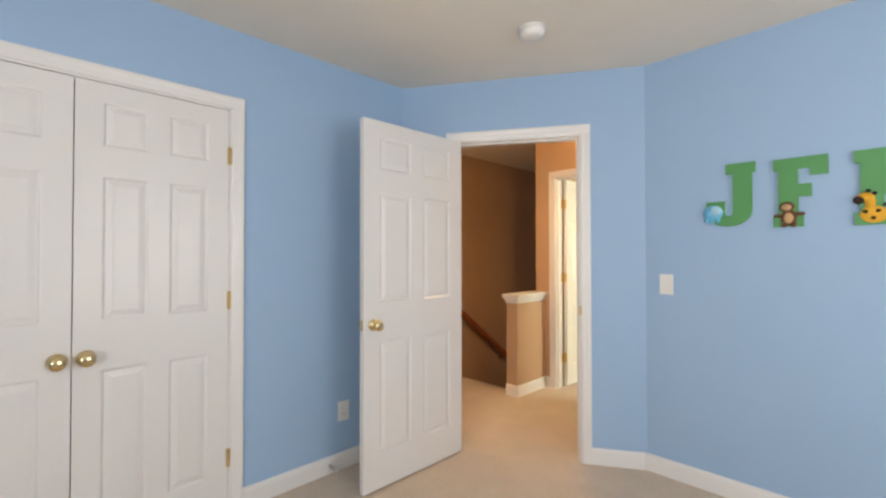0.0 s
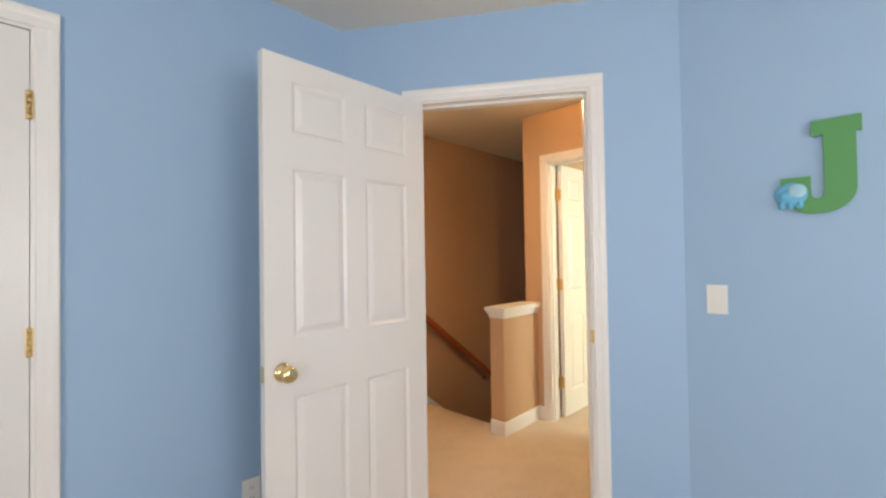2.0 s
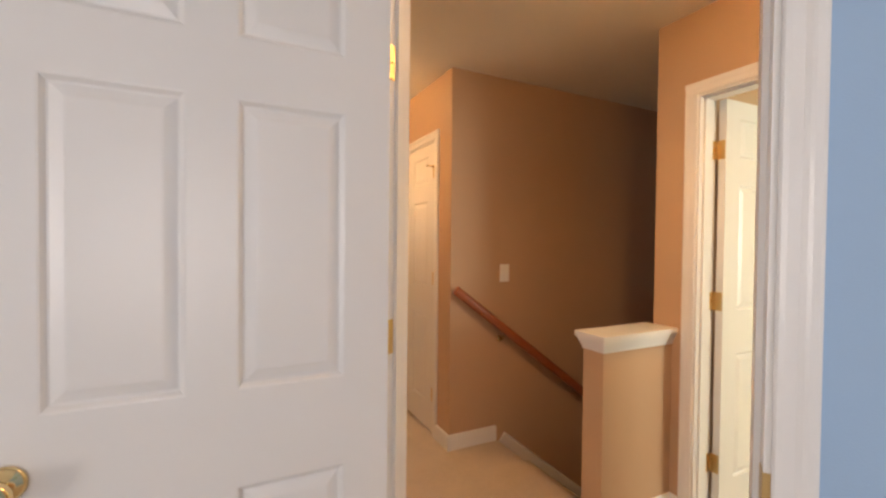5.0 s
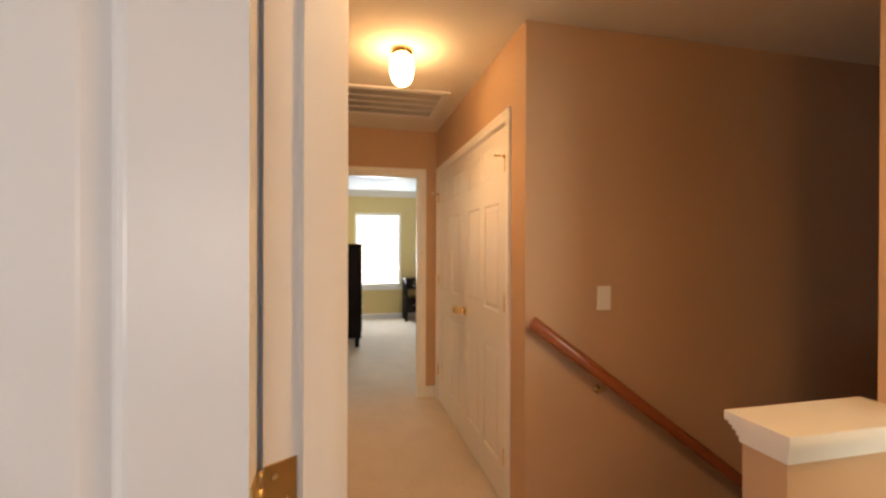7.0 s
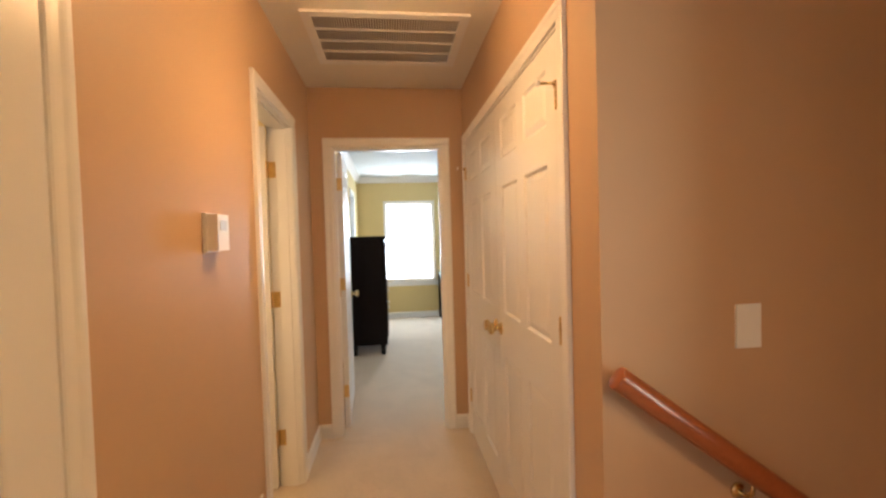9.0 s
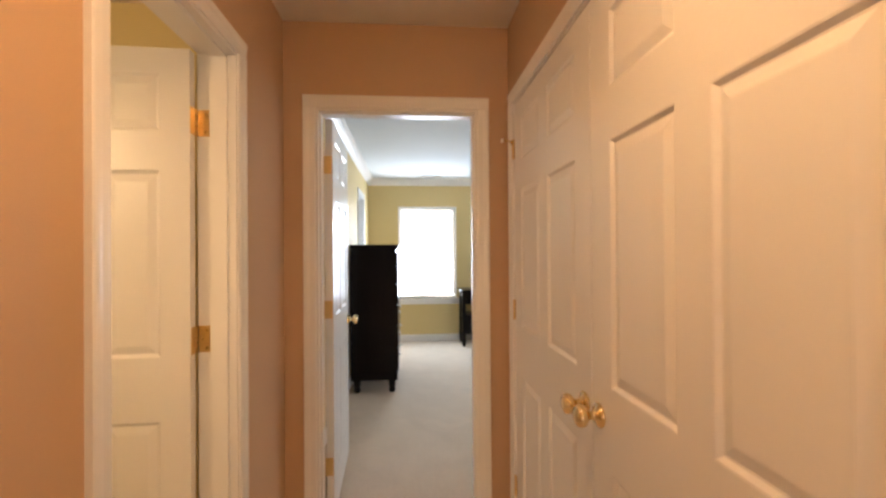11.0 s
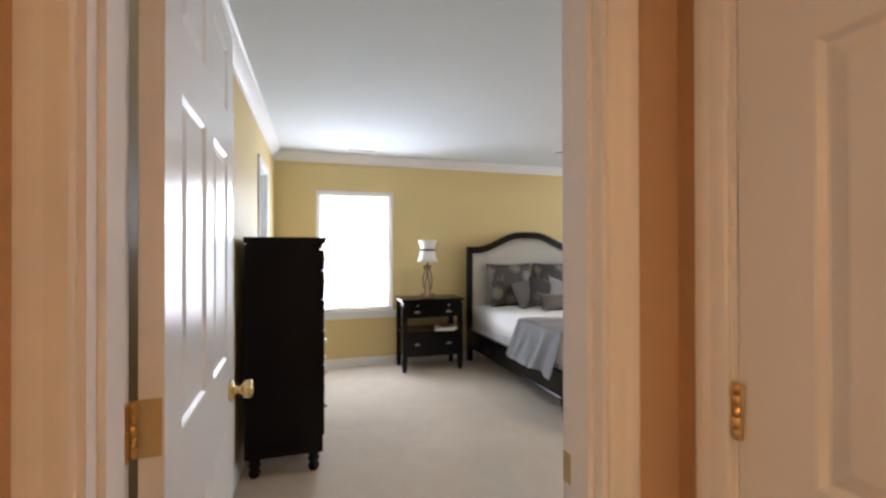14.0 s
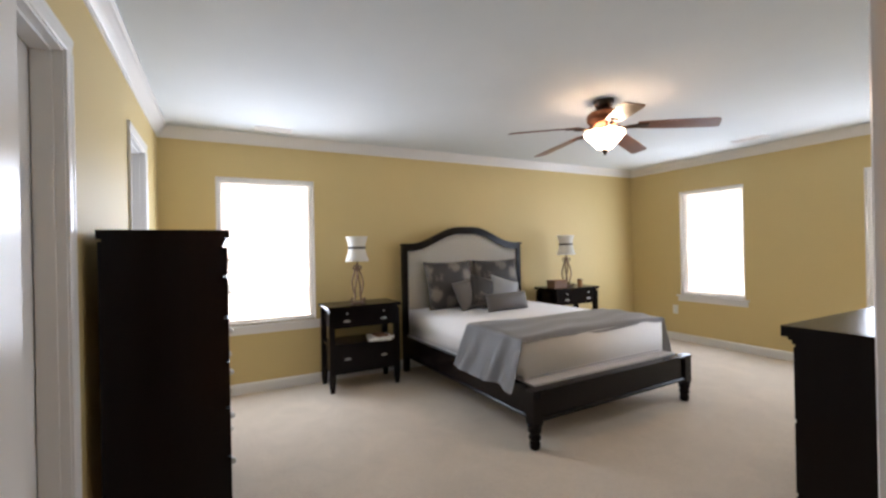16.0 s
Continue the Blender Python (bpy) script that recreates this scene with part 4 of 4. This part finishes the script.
mt = thing("mattress", M_BED, "white sheeted mattress with corded edges on the bed base", "mattress")
part("body", soft_slab(0.075, 1.985, -0.765, 0.765, 0.399, 0.668, 0.045), SHEET, mt)
for z in (0.412, 0.655):
    o = 0.0 if z < 0.5 else -0.010
    loop = []
    for cx, cy, a0 in ((1.985 + o - 0.05, 0.765 + o - 0.05, 0), (0.075 - o + 0.05, 0.765 + o - 0.05, 90), (0.075 - o + 0.05, -0.765 - o + 0.05, 180), (1.985 + o - 0.05, -0.765 - o + 0.05, 270)):
        for k in range(7):
            a = radians(a0 + 15 * k)
            loop.append((cx + 0.05 * math.cos(a), cy + 0.05 * math.sin(a), z))
    part("piping", tube(loop + loop[:1], 0.005, 6), SHEET if z > 0.5 else PLATFORM_CLOTH, mt, "sewn cord along the mattress edge")

# satin throw over the foot of the bed
bm = bmesh.new()
nu, nv = 46, 110
W2, drop = 0.773, 0.37
tot = 2 * (W2 + drop)
grid = []
rng = random.Random(4)
for i in range(nu + 1):
    u = i / nu
    row = []
    for k in range(nv + 1):
        s = -W2 - drop + tot * k / nv
        over = max(0.0, abs(s) - W2)
        q = over / drop
        sgn = -1 if s < 0 else 1
        x = 1.34 + 0.665 * u + 0.05 * math.sin(3.1 * s + 0.6) * (1 - u) + 0.018 * math.sin(9 * s)
        x -= q * (0.02 + 0.13 * (1 - u))
        x = min(x, 1.996)
        rip = 0.017 * q * math.sin(13 * u + 3 * u * u + 1.3 * sgn) + 0.007 * q * math.sin(27 * u + 2.5 * q + 0.7)
        if over > 0:
            y = sgn * (W2 + 0.012 + (0.11 if sgn < 0 else 0.17) * q ** 1.5 + rip)
            z = 0.700 - over * 0.97 + 0.012 * q * math.sin(11 * u)
        else:
            y = s
            edge = max(0.0, (abs(s) - W2 + 0.06) / 0.06)
            z = 0.699 + 0.006 * math.sin(8 * s + 5 * u) + 0.005 * math.sin(17 * u + 4 * s) - 0.004 * edge ** 2
        if x > 1.945 and over == 0:
            z -= 0.042 * ((x - 1.945) / 0.051) ** 2
        row.append(bm.verts.new((x, y, z)))
    grid.append(row)
for a, b in zip(grid, grid[1:]):
    for k in range(nv):
        bm.faces.new((a[k], b[k], b[k + 1], a[k + 1])).smooth = True
bmesh.ops.solidify(bm, geom=bm.faces[:], thickness=0.008)
bmesh.ops.recalc_face_normals(bm, faces=bm.faces)
solid("throw_blanket", bm, SATIN, "grey satin throw draped over the foot of the bed", "blanket", M_BED)


def pillow(m, w, h, t, mat, label, n=18, pinch=0.06):
    """A stuffed cushion standing in its own x-z plane, thickness along y."""
    bm = bmesh.new()
    for side in (-1, 1):
        grid = []
        for i in range(n + 1):
            row = []
            for k in range(n + 1):
                a, b = -1 + 2 * k / n, -1 + 2 * i / n
                full = max(0.0, (1 - abs(a) ** 2.6)) ** 0.55 * max(0.0, (1 - abs(b) ** 2.6)) ** 0.55
                px = a * w / 2 * (1 - pinch * (1 - b * b))
                pz = b * h / 2 * (1 - pinch * (1 - a * a))
                wr = 0.05 * noise.noise((px * 9, pz * 9, t * 40 + side)) * full
                row.append(bm.verts.new((px, side * t / 2 * (full + wr), pz)))
            grid.append(row)
        for p, q in zip(grid, grid[1:]):
            for k in range(n):
                bm.faces.new((p[k], p[k + 1], q[k + 1], q[k])).smooth = True
    bmesh.ops.remove_doubles(bm, verts=bm.verts, dist=0.0006)
    bmesh.ops.recalc_face_normals(bm, faces=bm.faces)
    return solid("pillow", bm, mat, label, "pillow", m, group="pillows on the bed")


def on_bed(x, y, z, lean, turn=0, roll=0):
    return M_BED @ pose(x, y, z, 0, 0, 90 + turn) @ pose(0, 0, 0, lean, roll, 0)


ZB = 0.664
pillow(on_bed(0.17, -0.29, ZB + 0.255, -14, 2), 0.62, 0.54, 0.17, DAMASK, "large grey-brown patterned pillow leaning on the headboard")
pillow(on_bed(0.17, 0.36, ZB + 0.255, -14, -2), 0.62, 0.54, 0.17, DAMASK, "large grey-brown patterned pillow leaning on the headboard")
pillow(on_bed(0.40, -0.225, ZB + 0.155, -22, 14, -8), 0.30, 0.34, 0.13, GREY_CLOTH, "square slate grey cushion leaning on a pillow")
pillow(on_bed(0.44, -0.03, ZB + 0.175, -22, -4, 14), 0.34, 0.36, 0.13, DAMASK, "square patterned grey cushion between the pillows")
pillow(on_bed(0.48, 0.22, ZB + 0.165, -26, -10, 18), 0.36, 0.34, 0.13, PALE_CLOTH, "square pale blue-grey satin cushion")
pillow(on_bed(0.70, 0.085, ZB + 0.092, -14, 3), 0.56, 0.195, 0.19, GREY_CLOTH, "oblong slate grey lumbar cushion at the front")


# ---- ceiling fan ----
BOWL = glowing("lit frosted glass bowl", (1.0, 0.78, 0.52), L_FAN)
fan = thing("ceiling_fan", pose(-7.235, 5.27, H), "bronze five-blade ceiling fan with lit glass bowl", "ceiling fan")
part("canopy", lathe([(0, 0), (0.075, 0), (0.078, -0.012), (0.066, -0.040), (0.05, -0.058), (0, -0.058)], 28), DARK_BRONZE, fan, "dark bronze canopy")
part("motor", lathe([(0, -0.056), (0.052, -0.056), (0.075, -0.075), (0.118, -0.095), (0.132, -0.125), (0.128, -0.160), (0.105, -0.185), (0.095, -0.205), (0.06, -0.215), (0, -0.215)], 32), COPPER, fan, "copper-bronze motor housing")
part("bowl", lathe([(0.125, -0.238), (0.150, -0.246), (0.146, -0.268), (0.118, -0.300), (0.085, -0.335), (0.055, -0.368), (0.0, -0.378)], 32), BOWL, fan, "glowing frosted glass bowl")
part("fitter", lathe([(0, -0.214), (0.058, -0.214), (0.062, -0.225), (0.050, -0.262), (0, -0.262)], 28), COPPER, fan)
bulb_data = bpy.data.lights.new("fan_bulb", "POINT")
bulb_data.energy, bulb_data.color, bulb_data.shadow_soft_size = L_FANBULB, (1.0, 0.66, 0.36), 0.03
fan_bulb = new("fan_bulb", bulb_data)
fan_bulb.location = (-7.235 - 0.075, 5.27 - 0.02, H - 0.262)
part("finial", lathe([(0, -0.372), (0.026, -0.376), (0.030, -0.386), (0.016, -0.396), (0.015, -0.404), (0.009, -0.416), (0, -0.424)], 16), DARK_BRONZE, fan)
bmb = bmesh.new()
pts = []
for x, hw in ((0.24, 0.050), (0.30, 0.058), (0.45, 0.066), (0.60, 0.069), (0.735, 0.069), (0.757, 0.062), (0.765, 0.046)):
    pts.append((x, hw))
outline = [(x, hw) for x, hw in pts] + [(x, -hw) for x, hw in reversed(pts)]
lo = [bmb.verts.new((x, y, -0.003)) for x, y in outline]
hi = [bmb.verts.new((x, y, 0.003)) for x, y in outline]
bmb.faces.new(list(reversed(lo)))
bmb.faces.new(hi)
for k in range(len(outline)):
    bmb.faces.new((lo[k], lo[(k + 1) % len(lo)], hi[(k + 1) % len(lo)], hi[k]))
bmesh.ops.recalc_face_normals(bmb, faces=bmb.faces)
blade_mesh = finish(bmb, "blade", BLADE)
bmi = tube([(0.10, 0, -0.012), (0.15, 0, -0.016), (0.20, 0, -0.010), (0.25, 0, -0.006)], [0.016, 0.013, 0.015, 0.018], 8)
iron_mesh = finish(bmi, "blade_iron", DARK_BRONZE)
bmp = rbox(0.23, 0.31, -0.030, 0.030, -0.011, -0.0035, 0.003, 1)
plate_mesh = finish(bmp, "blade_plate", DARK_BRONZE)
RIGHT = math.degrees(math.atan2(0.887, 0.462))
for k in range(5):
    a = RIGHT - 98 + 72 * k
    b = part("blade", blade_mesh, None, fan, "walnut-stained wooden blade", pose(0, 0, -0.195, 0, 0, a) @ pose(0, 0, 0, -11, 6, 0))
    part("blade_iron", iron_mesh, None, b)
    part("blade_plate", plate_mesh, None, b)


# ---- fixtures on walls and ceilings ----
def wall_plate(name, m, label, category, w=0.072, h=0.117, kind="switch"):
    """A plate on a wall: local x along the wall, -y out of it."""
    t = thing(name, m, label, category)
    part("plate", rbox(-w / 2, w / 2, -0.006, 0.0, -h / 2, h / 2, 0.003, 2), PLASTIC, t)
    if kind == "switch":
        part("toggle", rbox(-0.005, 0.005, -0.017, -0.005, -0.003, 0.013, 0.002, 1), PLASTIC, t)
    if kind == "outlet":
        for dz in (-0.021, 0.021):
            f = part("socket", rbox(-0.017, 0.017, -0.0078, -0.005, dz - 0.014, dz + 0.014, 0.003, 2), PLASTIC, t)
            for dx in (-0.006, 0.006):
                # solid bars, not holes: near-black colour stands for the shade inside
                part("slot", rbox(dx - 0.0012, dx + 0.0012, -0.0084, -0.007, dz - 0.004, dz + 0.006, 0.0003, 1), SLOT_SHADE, f)
    for dz in ((-0.045, 0.045) if kind != "outlet" else (0,)):
        part("screw", lathe([(0, 0), (0.003, 0), (0.002, 0.001), (0, 0.001)], 8, pose(0, -0.006, dz, 90, 0, 0)), PLASTIC, t)
    return t


wall_plate("light_switch", M_LETTERS @ pose(0.139, 0, 1.115), "white toggle light switch on the blue wall", "light switch")
wall_plate("wall_outlet", M_CLOSET @ pose(3.27, 0, 0.345), "white double outlet low on the blue wall", "outlet", kind="outlet")
wall_plate("blank_plate", M_STAIR @ pose(0.292, 0, 1.13), "white wall plate above the stair handrail", "wall plate", kind="blank")
wall_plate("wall_outlet", M_LEFT @ pose(1.55, 0, 0.33), "white outlet low on the tan hall wall", "outlet", kind="outlet")
wall_plate("wall_outlet", M_M_RIGHT @ pose(0.80, 0, 0.42), "white outlet low on the mustard wall", "outlet", kind="outlet")

th = thing("thermostat", M_LEFT @ pose(1.20, 0, 1.422), "white plastic thermostat on the tan hall wall", "thermostat")
part("base", rbox(-0.046, 0.046, -0.012, 0, -0.058, 0.058, 0.003, 2), PLASTIC, th)
part("cover", rbox(-0.042, 0.042, -0.042, -0.012, -0.054, 0.054, 0.006, 3), PLASTIC, th)
part("display", rbox(-0.026, 0.026, -0.0435, -0.041, 0.006, 0.036, 0.001, 1), PEWTER, th, "grey display")

sd = thing("smoke_detector", pose(-0.814, 2.113, H), "round white smoke detector on the ceiling", "smoke detector")
part("base", lathe([(0, 0), (0.070, 0), (0.070, -0.012), (0, -0.012)], 32), PLASTIC, sd)
part("cover", lathe([(0, -0.012), (0.064, -0.012), (0.064, -0.030), (0.058, -0.042), (0.040, -0.048), (0, -0.049)], 32), PLASTIC, sd)
sd2 = copy_thing(sd, pose(-5.855, 2.72, H))

ds = thing("door_stop", M_CLOSET @ pose(3.17, -0.014, 0.05), "spring door stop screwed to the baseboard", "door stop")
part("spring", tube([(0.007 * math.cos(0.9 * k), -0.0009 * k, 0.007 * math.sin(0.9 * k)) for k in range(85)], 0.0016, 5), PEWTER, ds)
part("tip", lathe([(0, 0), (0.009, 0), (0.010, 0.012), (0, 0.014)], 12), PLASTIC, ds, "white rubber tip", pose(0, -0.075, 0, 90, 0, 0))

# hinge-pin stops on the linen doors
for name, x in (("hinge_stop", -4.804), ("hinge_stop", -3.164)):
    hs = thing(name, pose(x, 3.232, 1.852), "brass hinge-pin door stop on the linen door", "door stop", "hinge stops")
    sg = 1 if x < -4 else -1
    part("collar", lathe([(0, -0.01), (0.009, -0.01), (0.009, 0.006), (0, 0.006)], 10), BRASS, hs)
    part("arm", tube([(0, 0, 0), (0.010 * sg, -0.025, 0.004), (0.016 * sg, -0.048, 0.004)], 0.0045, 8), BRASS, hs)
    part("bumper", lathe([(0, 0), (0.009, 0), (0.009, 0.010), (0, 0.011)], 10), PLASTIC, hs, "rubber bumper", pose(0.016 * sg, -0.048, 0.004, 90, 0, 0))

# return-air grille
gr = thing("ceiling_grille", pose(-4.20, 2.725, H), "white metal return-air grille in the hall ceiling", "air vent")
gx, gy = 0.295, 0.395
for a, b, c0, c1 in ((-gx, -gx + 0.045, -gy, gy), (gx - 0.045, gx, -gy, gy), (-gx + 0.045, gx - 0.045, -gy, -gy + 0.045), (-gx + 0.045, gx - 0.045, gy - 0.045, gy)):
    part("frame", rbox(a, b, c0, c1, -0.012, 0.0, 0.004, 2), TRIM, gr)
# grey-brown sheet close behind the fins
part("backing", rbox(-gx + 0.04, gx - 0.04, -gy + 0.04, gy - 0.04, -0.0035, -0.001, 0.0005, 1), FILTER, gr)
for k in range(1, 4):
    x = -gx + 0.045 + (2 * gx - 0.09) * k / 4
    part("crossbar", rbox(x - 0.006, x + 0.006, -gy + 0.045, gy - 0.045, -0.011, -0.003, 0.002, 1), TRIM, gr)
fin = finish(rbox(-gx + 0.045, gx - 0.045, -0.0012, 0.0012, -0.010, 0.0015, 0.0004, 1), "fin", TRIM)
for k in range(56):
    y = -gy + 0.052 + (2 * gy - 0.104) * k / 55
    part("fin", fin, None, gr, m=pose(0, y, -0.002, 28, 0, 0))


def register(x, y, label, turn=0):
    t = thing("ceiling_vent", pose(x, y, H, 0, 0, turn), label, "air vent", "supply vents in the bedroom ceiling")
    part("frame", rbox(-0.07, 0.07, -0.16, 0.16, -0.007, 0, 0.003, 2), TRIM, t)
    for k in range(6):
        part("slat", rbox(-0.052 + k * 0.018, -0.043 + k * 0.018, -0.135, 0.135, -0.011, -0.006, 0.001, 1), TRIM, t)
    return t


register(-9.05, 3.07, "white supply vent in the bedroom ceiling near a window")
register(-7.42, 7.70, "white supply vent in the bedroom ceiling near a window", 90)


# ---- letters on the blue wall ----
GREEN = material("green painted wood", (0.085, 0.30, 0.095), 0.5, vary=0.06, scale=25)
HIPPO = material("light blue felt", (0.15, 0.47, 0.70), 0.85, vary=0.1, scale=60)
HIPPO_PALE = material("pale blue felt", (0.40, 0.64, 0.78), 0.85, vary=0.1, scale=60)
MONKEY = material("brown felt", (0.13, 0.055, 0.025), 0.9, vary=0.15, scale=60)
BEIGE = material("beige felt", (0.52, 0.33, 0.17), 0.9, vary=0.1, scale=60)
YELLOW = material("yellow felt", (0.72, 0.38, 0.03), 0.9, vary=0.1, scale=60)
FELT_DARK = material("dark brown felt", (0.03, 0.014, 0.010), 0.9, vary=0.1, scale=60)


def slab(outlines, depth=0.014):
    """Flat outlines in x-z given a depth out of the wall (-y)."""
    bm = bmesh.new()
    for o in outlines:
        a = [bm.verts.new((x, 0, z)) for x, z in o]
        b = [bm.verts.new((x, -depth, z)) for x, z in o]
        bm.faces.new(a)
        bm.faces.new(b)
        for k in range(len(o)):
            bm.faces.new((a[k], a[(k + 1) % len(o)], b[(k + 1) % len(o)], b[k]))
    bmesh.ops.recalc_face_normals(bm, faces=bm.faces)
    return bm


def blob(parent, name, x, z, rx, rz, mat, y=-0.014, depth=0.012, label=""):
    bm = bmesh.new()
    bmesh.ops.create_uvsphere(bm, u_segments=16, v_segments=10, radius=1.0)
    for f in bm.faces:
        f.smooth = True
    part(name, bm, mat, parent, label, pose(x, y, z) @ Matrix.Diagonal((rx, depth, rz, 1)))


def j_outline():
    o = [(-0.055, 0.33), (0.075, 0.33), (0.075, 0.275), (0.060, 0.275), (0.060, 0.085)]
    for k in range(1, 12):
        a = -math.pi * k / 12
        o.append((-0.04 + 0.10 * math.cos(a) if k < 6 else -0.055 + 0.085 * math.cos(a), 0.085 + 0.085 * math.sin(a)))
    o += [(-0.145, 0.085), (-0.145, 0.135), (-0.060, 0.135), (-0.060, 0.075)]
    for k in range(1, 6):
        a = math.pi + math.pi * k / 6
        o.append((-0.042 + 0.018 * math.cos(a), 0.072 + 0.018 * math.sin(a)))
    o += [(-0.024, 0.085), (-0.024, 0.275), (-0.055, 0.275)]
    return o


Z0 = 1.42
lj = thing("wall_letter", pose(-0.103, 2.9605, Z0 + 0.018), "green wooden letter J with a blue felt animal", "letter", "letters on the wall")
part("letter", slab([j_outline()]), GREEN, lj)
blob(lj, "animal_body", -0.115, 0.075, 0.048, 0.042, HIPPO)
blob(lj, "animal_head", -0.098, 0.085, 0.028, 0.026, HIPPO_PALE, y=-0.024)
blob(lj, "animal_muzzle", -0.132, 0.070, 0.020, 0.018, HIPPO, y=-0.022)
for dx in (-0.142, -0.118, -0.092):
    blob(lj, "animal_leg", dx, 0.036, 0.011, 0.016, HIPPO)
lf = thing("wall_letter", pose(0.045, 2.9605, Z0 + 0.004), "green wooden letter F with a brown felt animal", "letter", "letters on the wall")
part("letter", slab([[(0, 0.335), (0.205, 0.335), (0.205, 0.245), (0.140, 0.245), (0.140, 0.280), (0.095, 0.280), (0.095, 0.205), (0.145, 0.205), (0.145, 0.145), (0.095, 0.145), (0.095, 0.055), (0.115, 0.055), (0.115, 0.0), (0.0, 0.0), (0.0, 0.055), (0.018, 0.055), (0.018, 0.280), (0.0, 0.280)]]), GREEN, lf)
blob(lf, "animal_body", 0.058, 0.045, 0.032, 0.040, MONKEY)
blob(lf, "animal_belly", 0.058, 0.042, 0.020, 0.026, BEIGE, y=-0.022)
blob(lf, "animal_head", 0.052, 0.098, 0.030, 0.026, MONKEY)
blob(lf, "animal_face", 0.050, 0.094, 0.021, 0.017, BEIGE, y=-0.023)
for dx, dz in ((-0.035, 0.056), (0.042, 0.062)):
    blob(lf, "animal_arm", 0.058 + dx, dz, 0.022, 0.010, MONKEY)
for dx in (-0.018, 0.018):
    blob(lf, "animal_leg", 0.058 + dx, 0.012, 0.012, 0.016, MONKEY)
lr = thing("wall_letter", pose(0.335, 2.9605, Z0), "green wooden letter with a yellow spotted felt animal", "letter", "letters on the wall")
part("letter", slab([[(0, 0.335), (0.17, 0.335), (0.20, 0.30), (0.20, 0.20), (0.17, 0.16), (0.21, 0.055), (0.22, 0.0), (0.13, 0.0), (0.105, 0.13), (0.095, 0.13), (0.095, 0.055), (0.115, 0.055), (0.115, 0.0), (0, 0), (0, 0.055), (0.020, 0.055), (0.020, 0.28), (0.0, 0.28)]]), GREEN, lr)
blob(lr, "animal_body", 0.062, 0.045, 0.046, 0.038, YELLOW)
blob(lr, "animal_neck", 0.050, 0.100, 0.018, 0.040, YELLOW)
blob(lr, "animal_head", 0.036, 0.122, 0.030, 0.022, YELLOW)
blob(lr, "muzzle", 0.014, 0.110, 0.019, 0.019, FELT_DARK, y=-0.020)
for dx, dz in ((0.045, 0.150), (0.065, 0.138), (0.035, 0.058), (0.075, 0.060), (0.098, 0.085), (0.060, 0.030)):
    blob(lr, "spot", dx, dz, 0.009, 0.008, FELT_DARK, y=-0.022, depth=0.008)
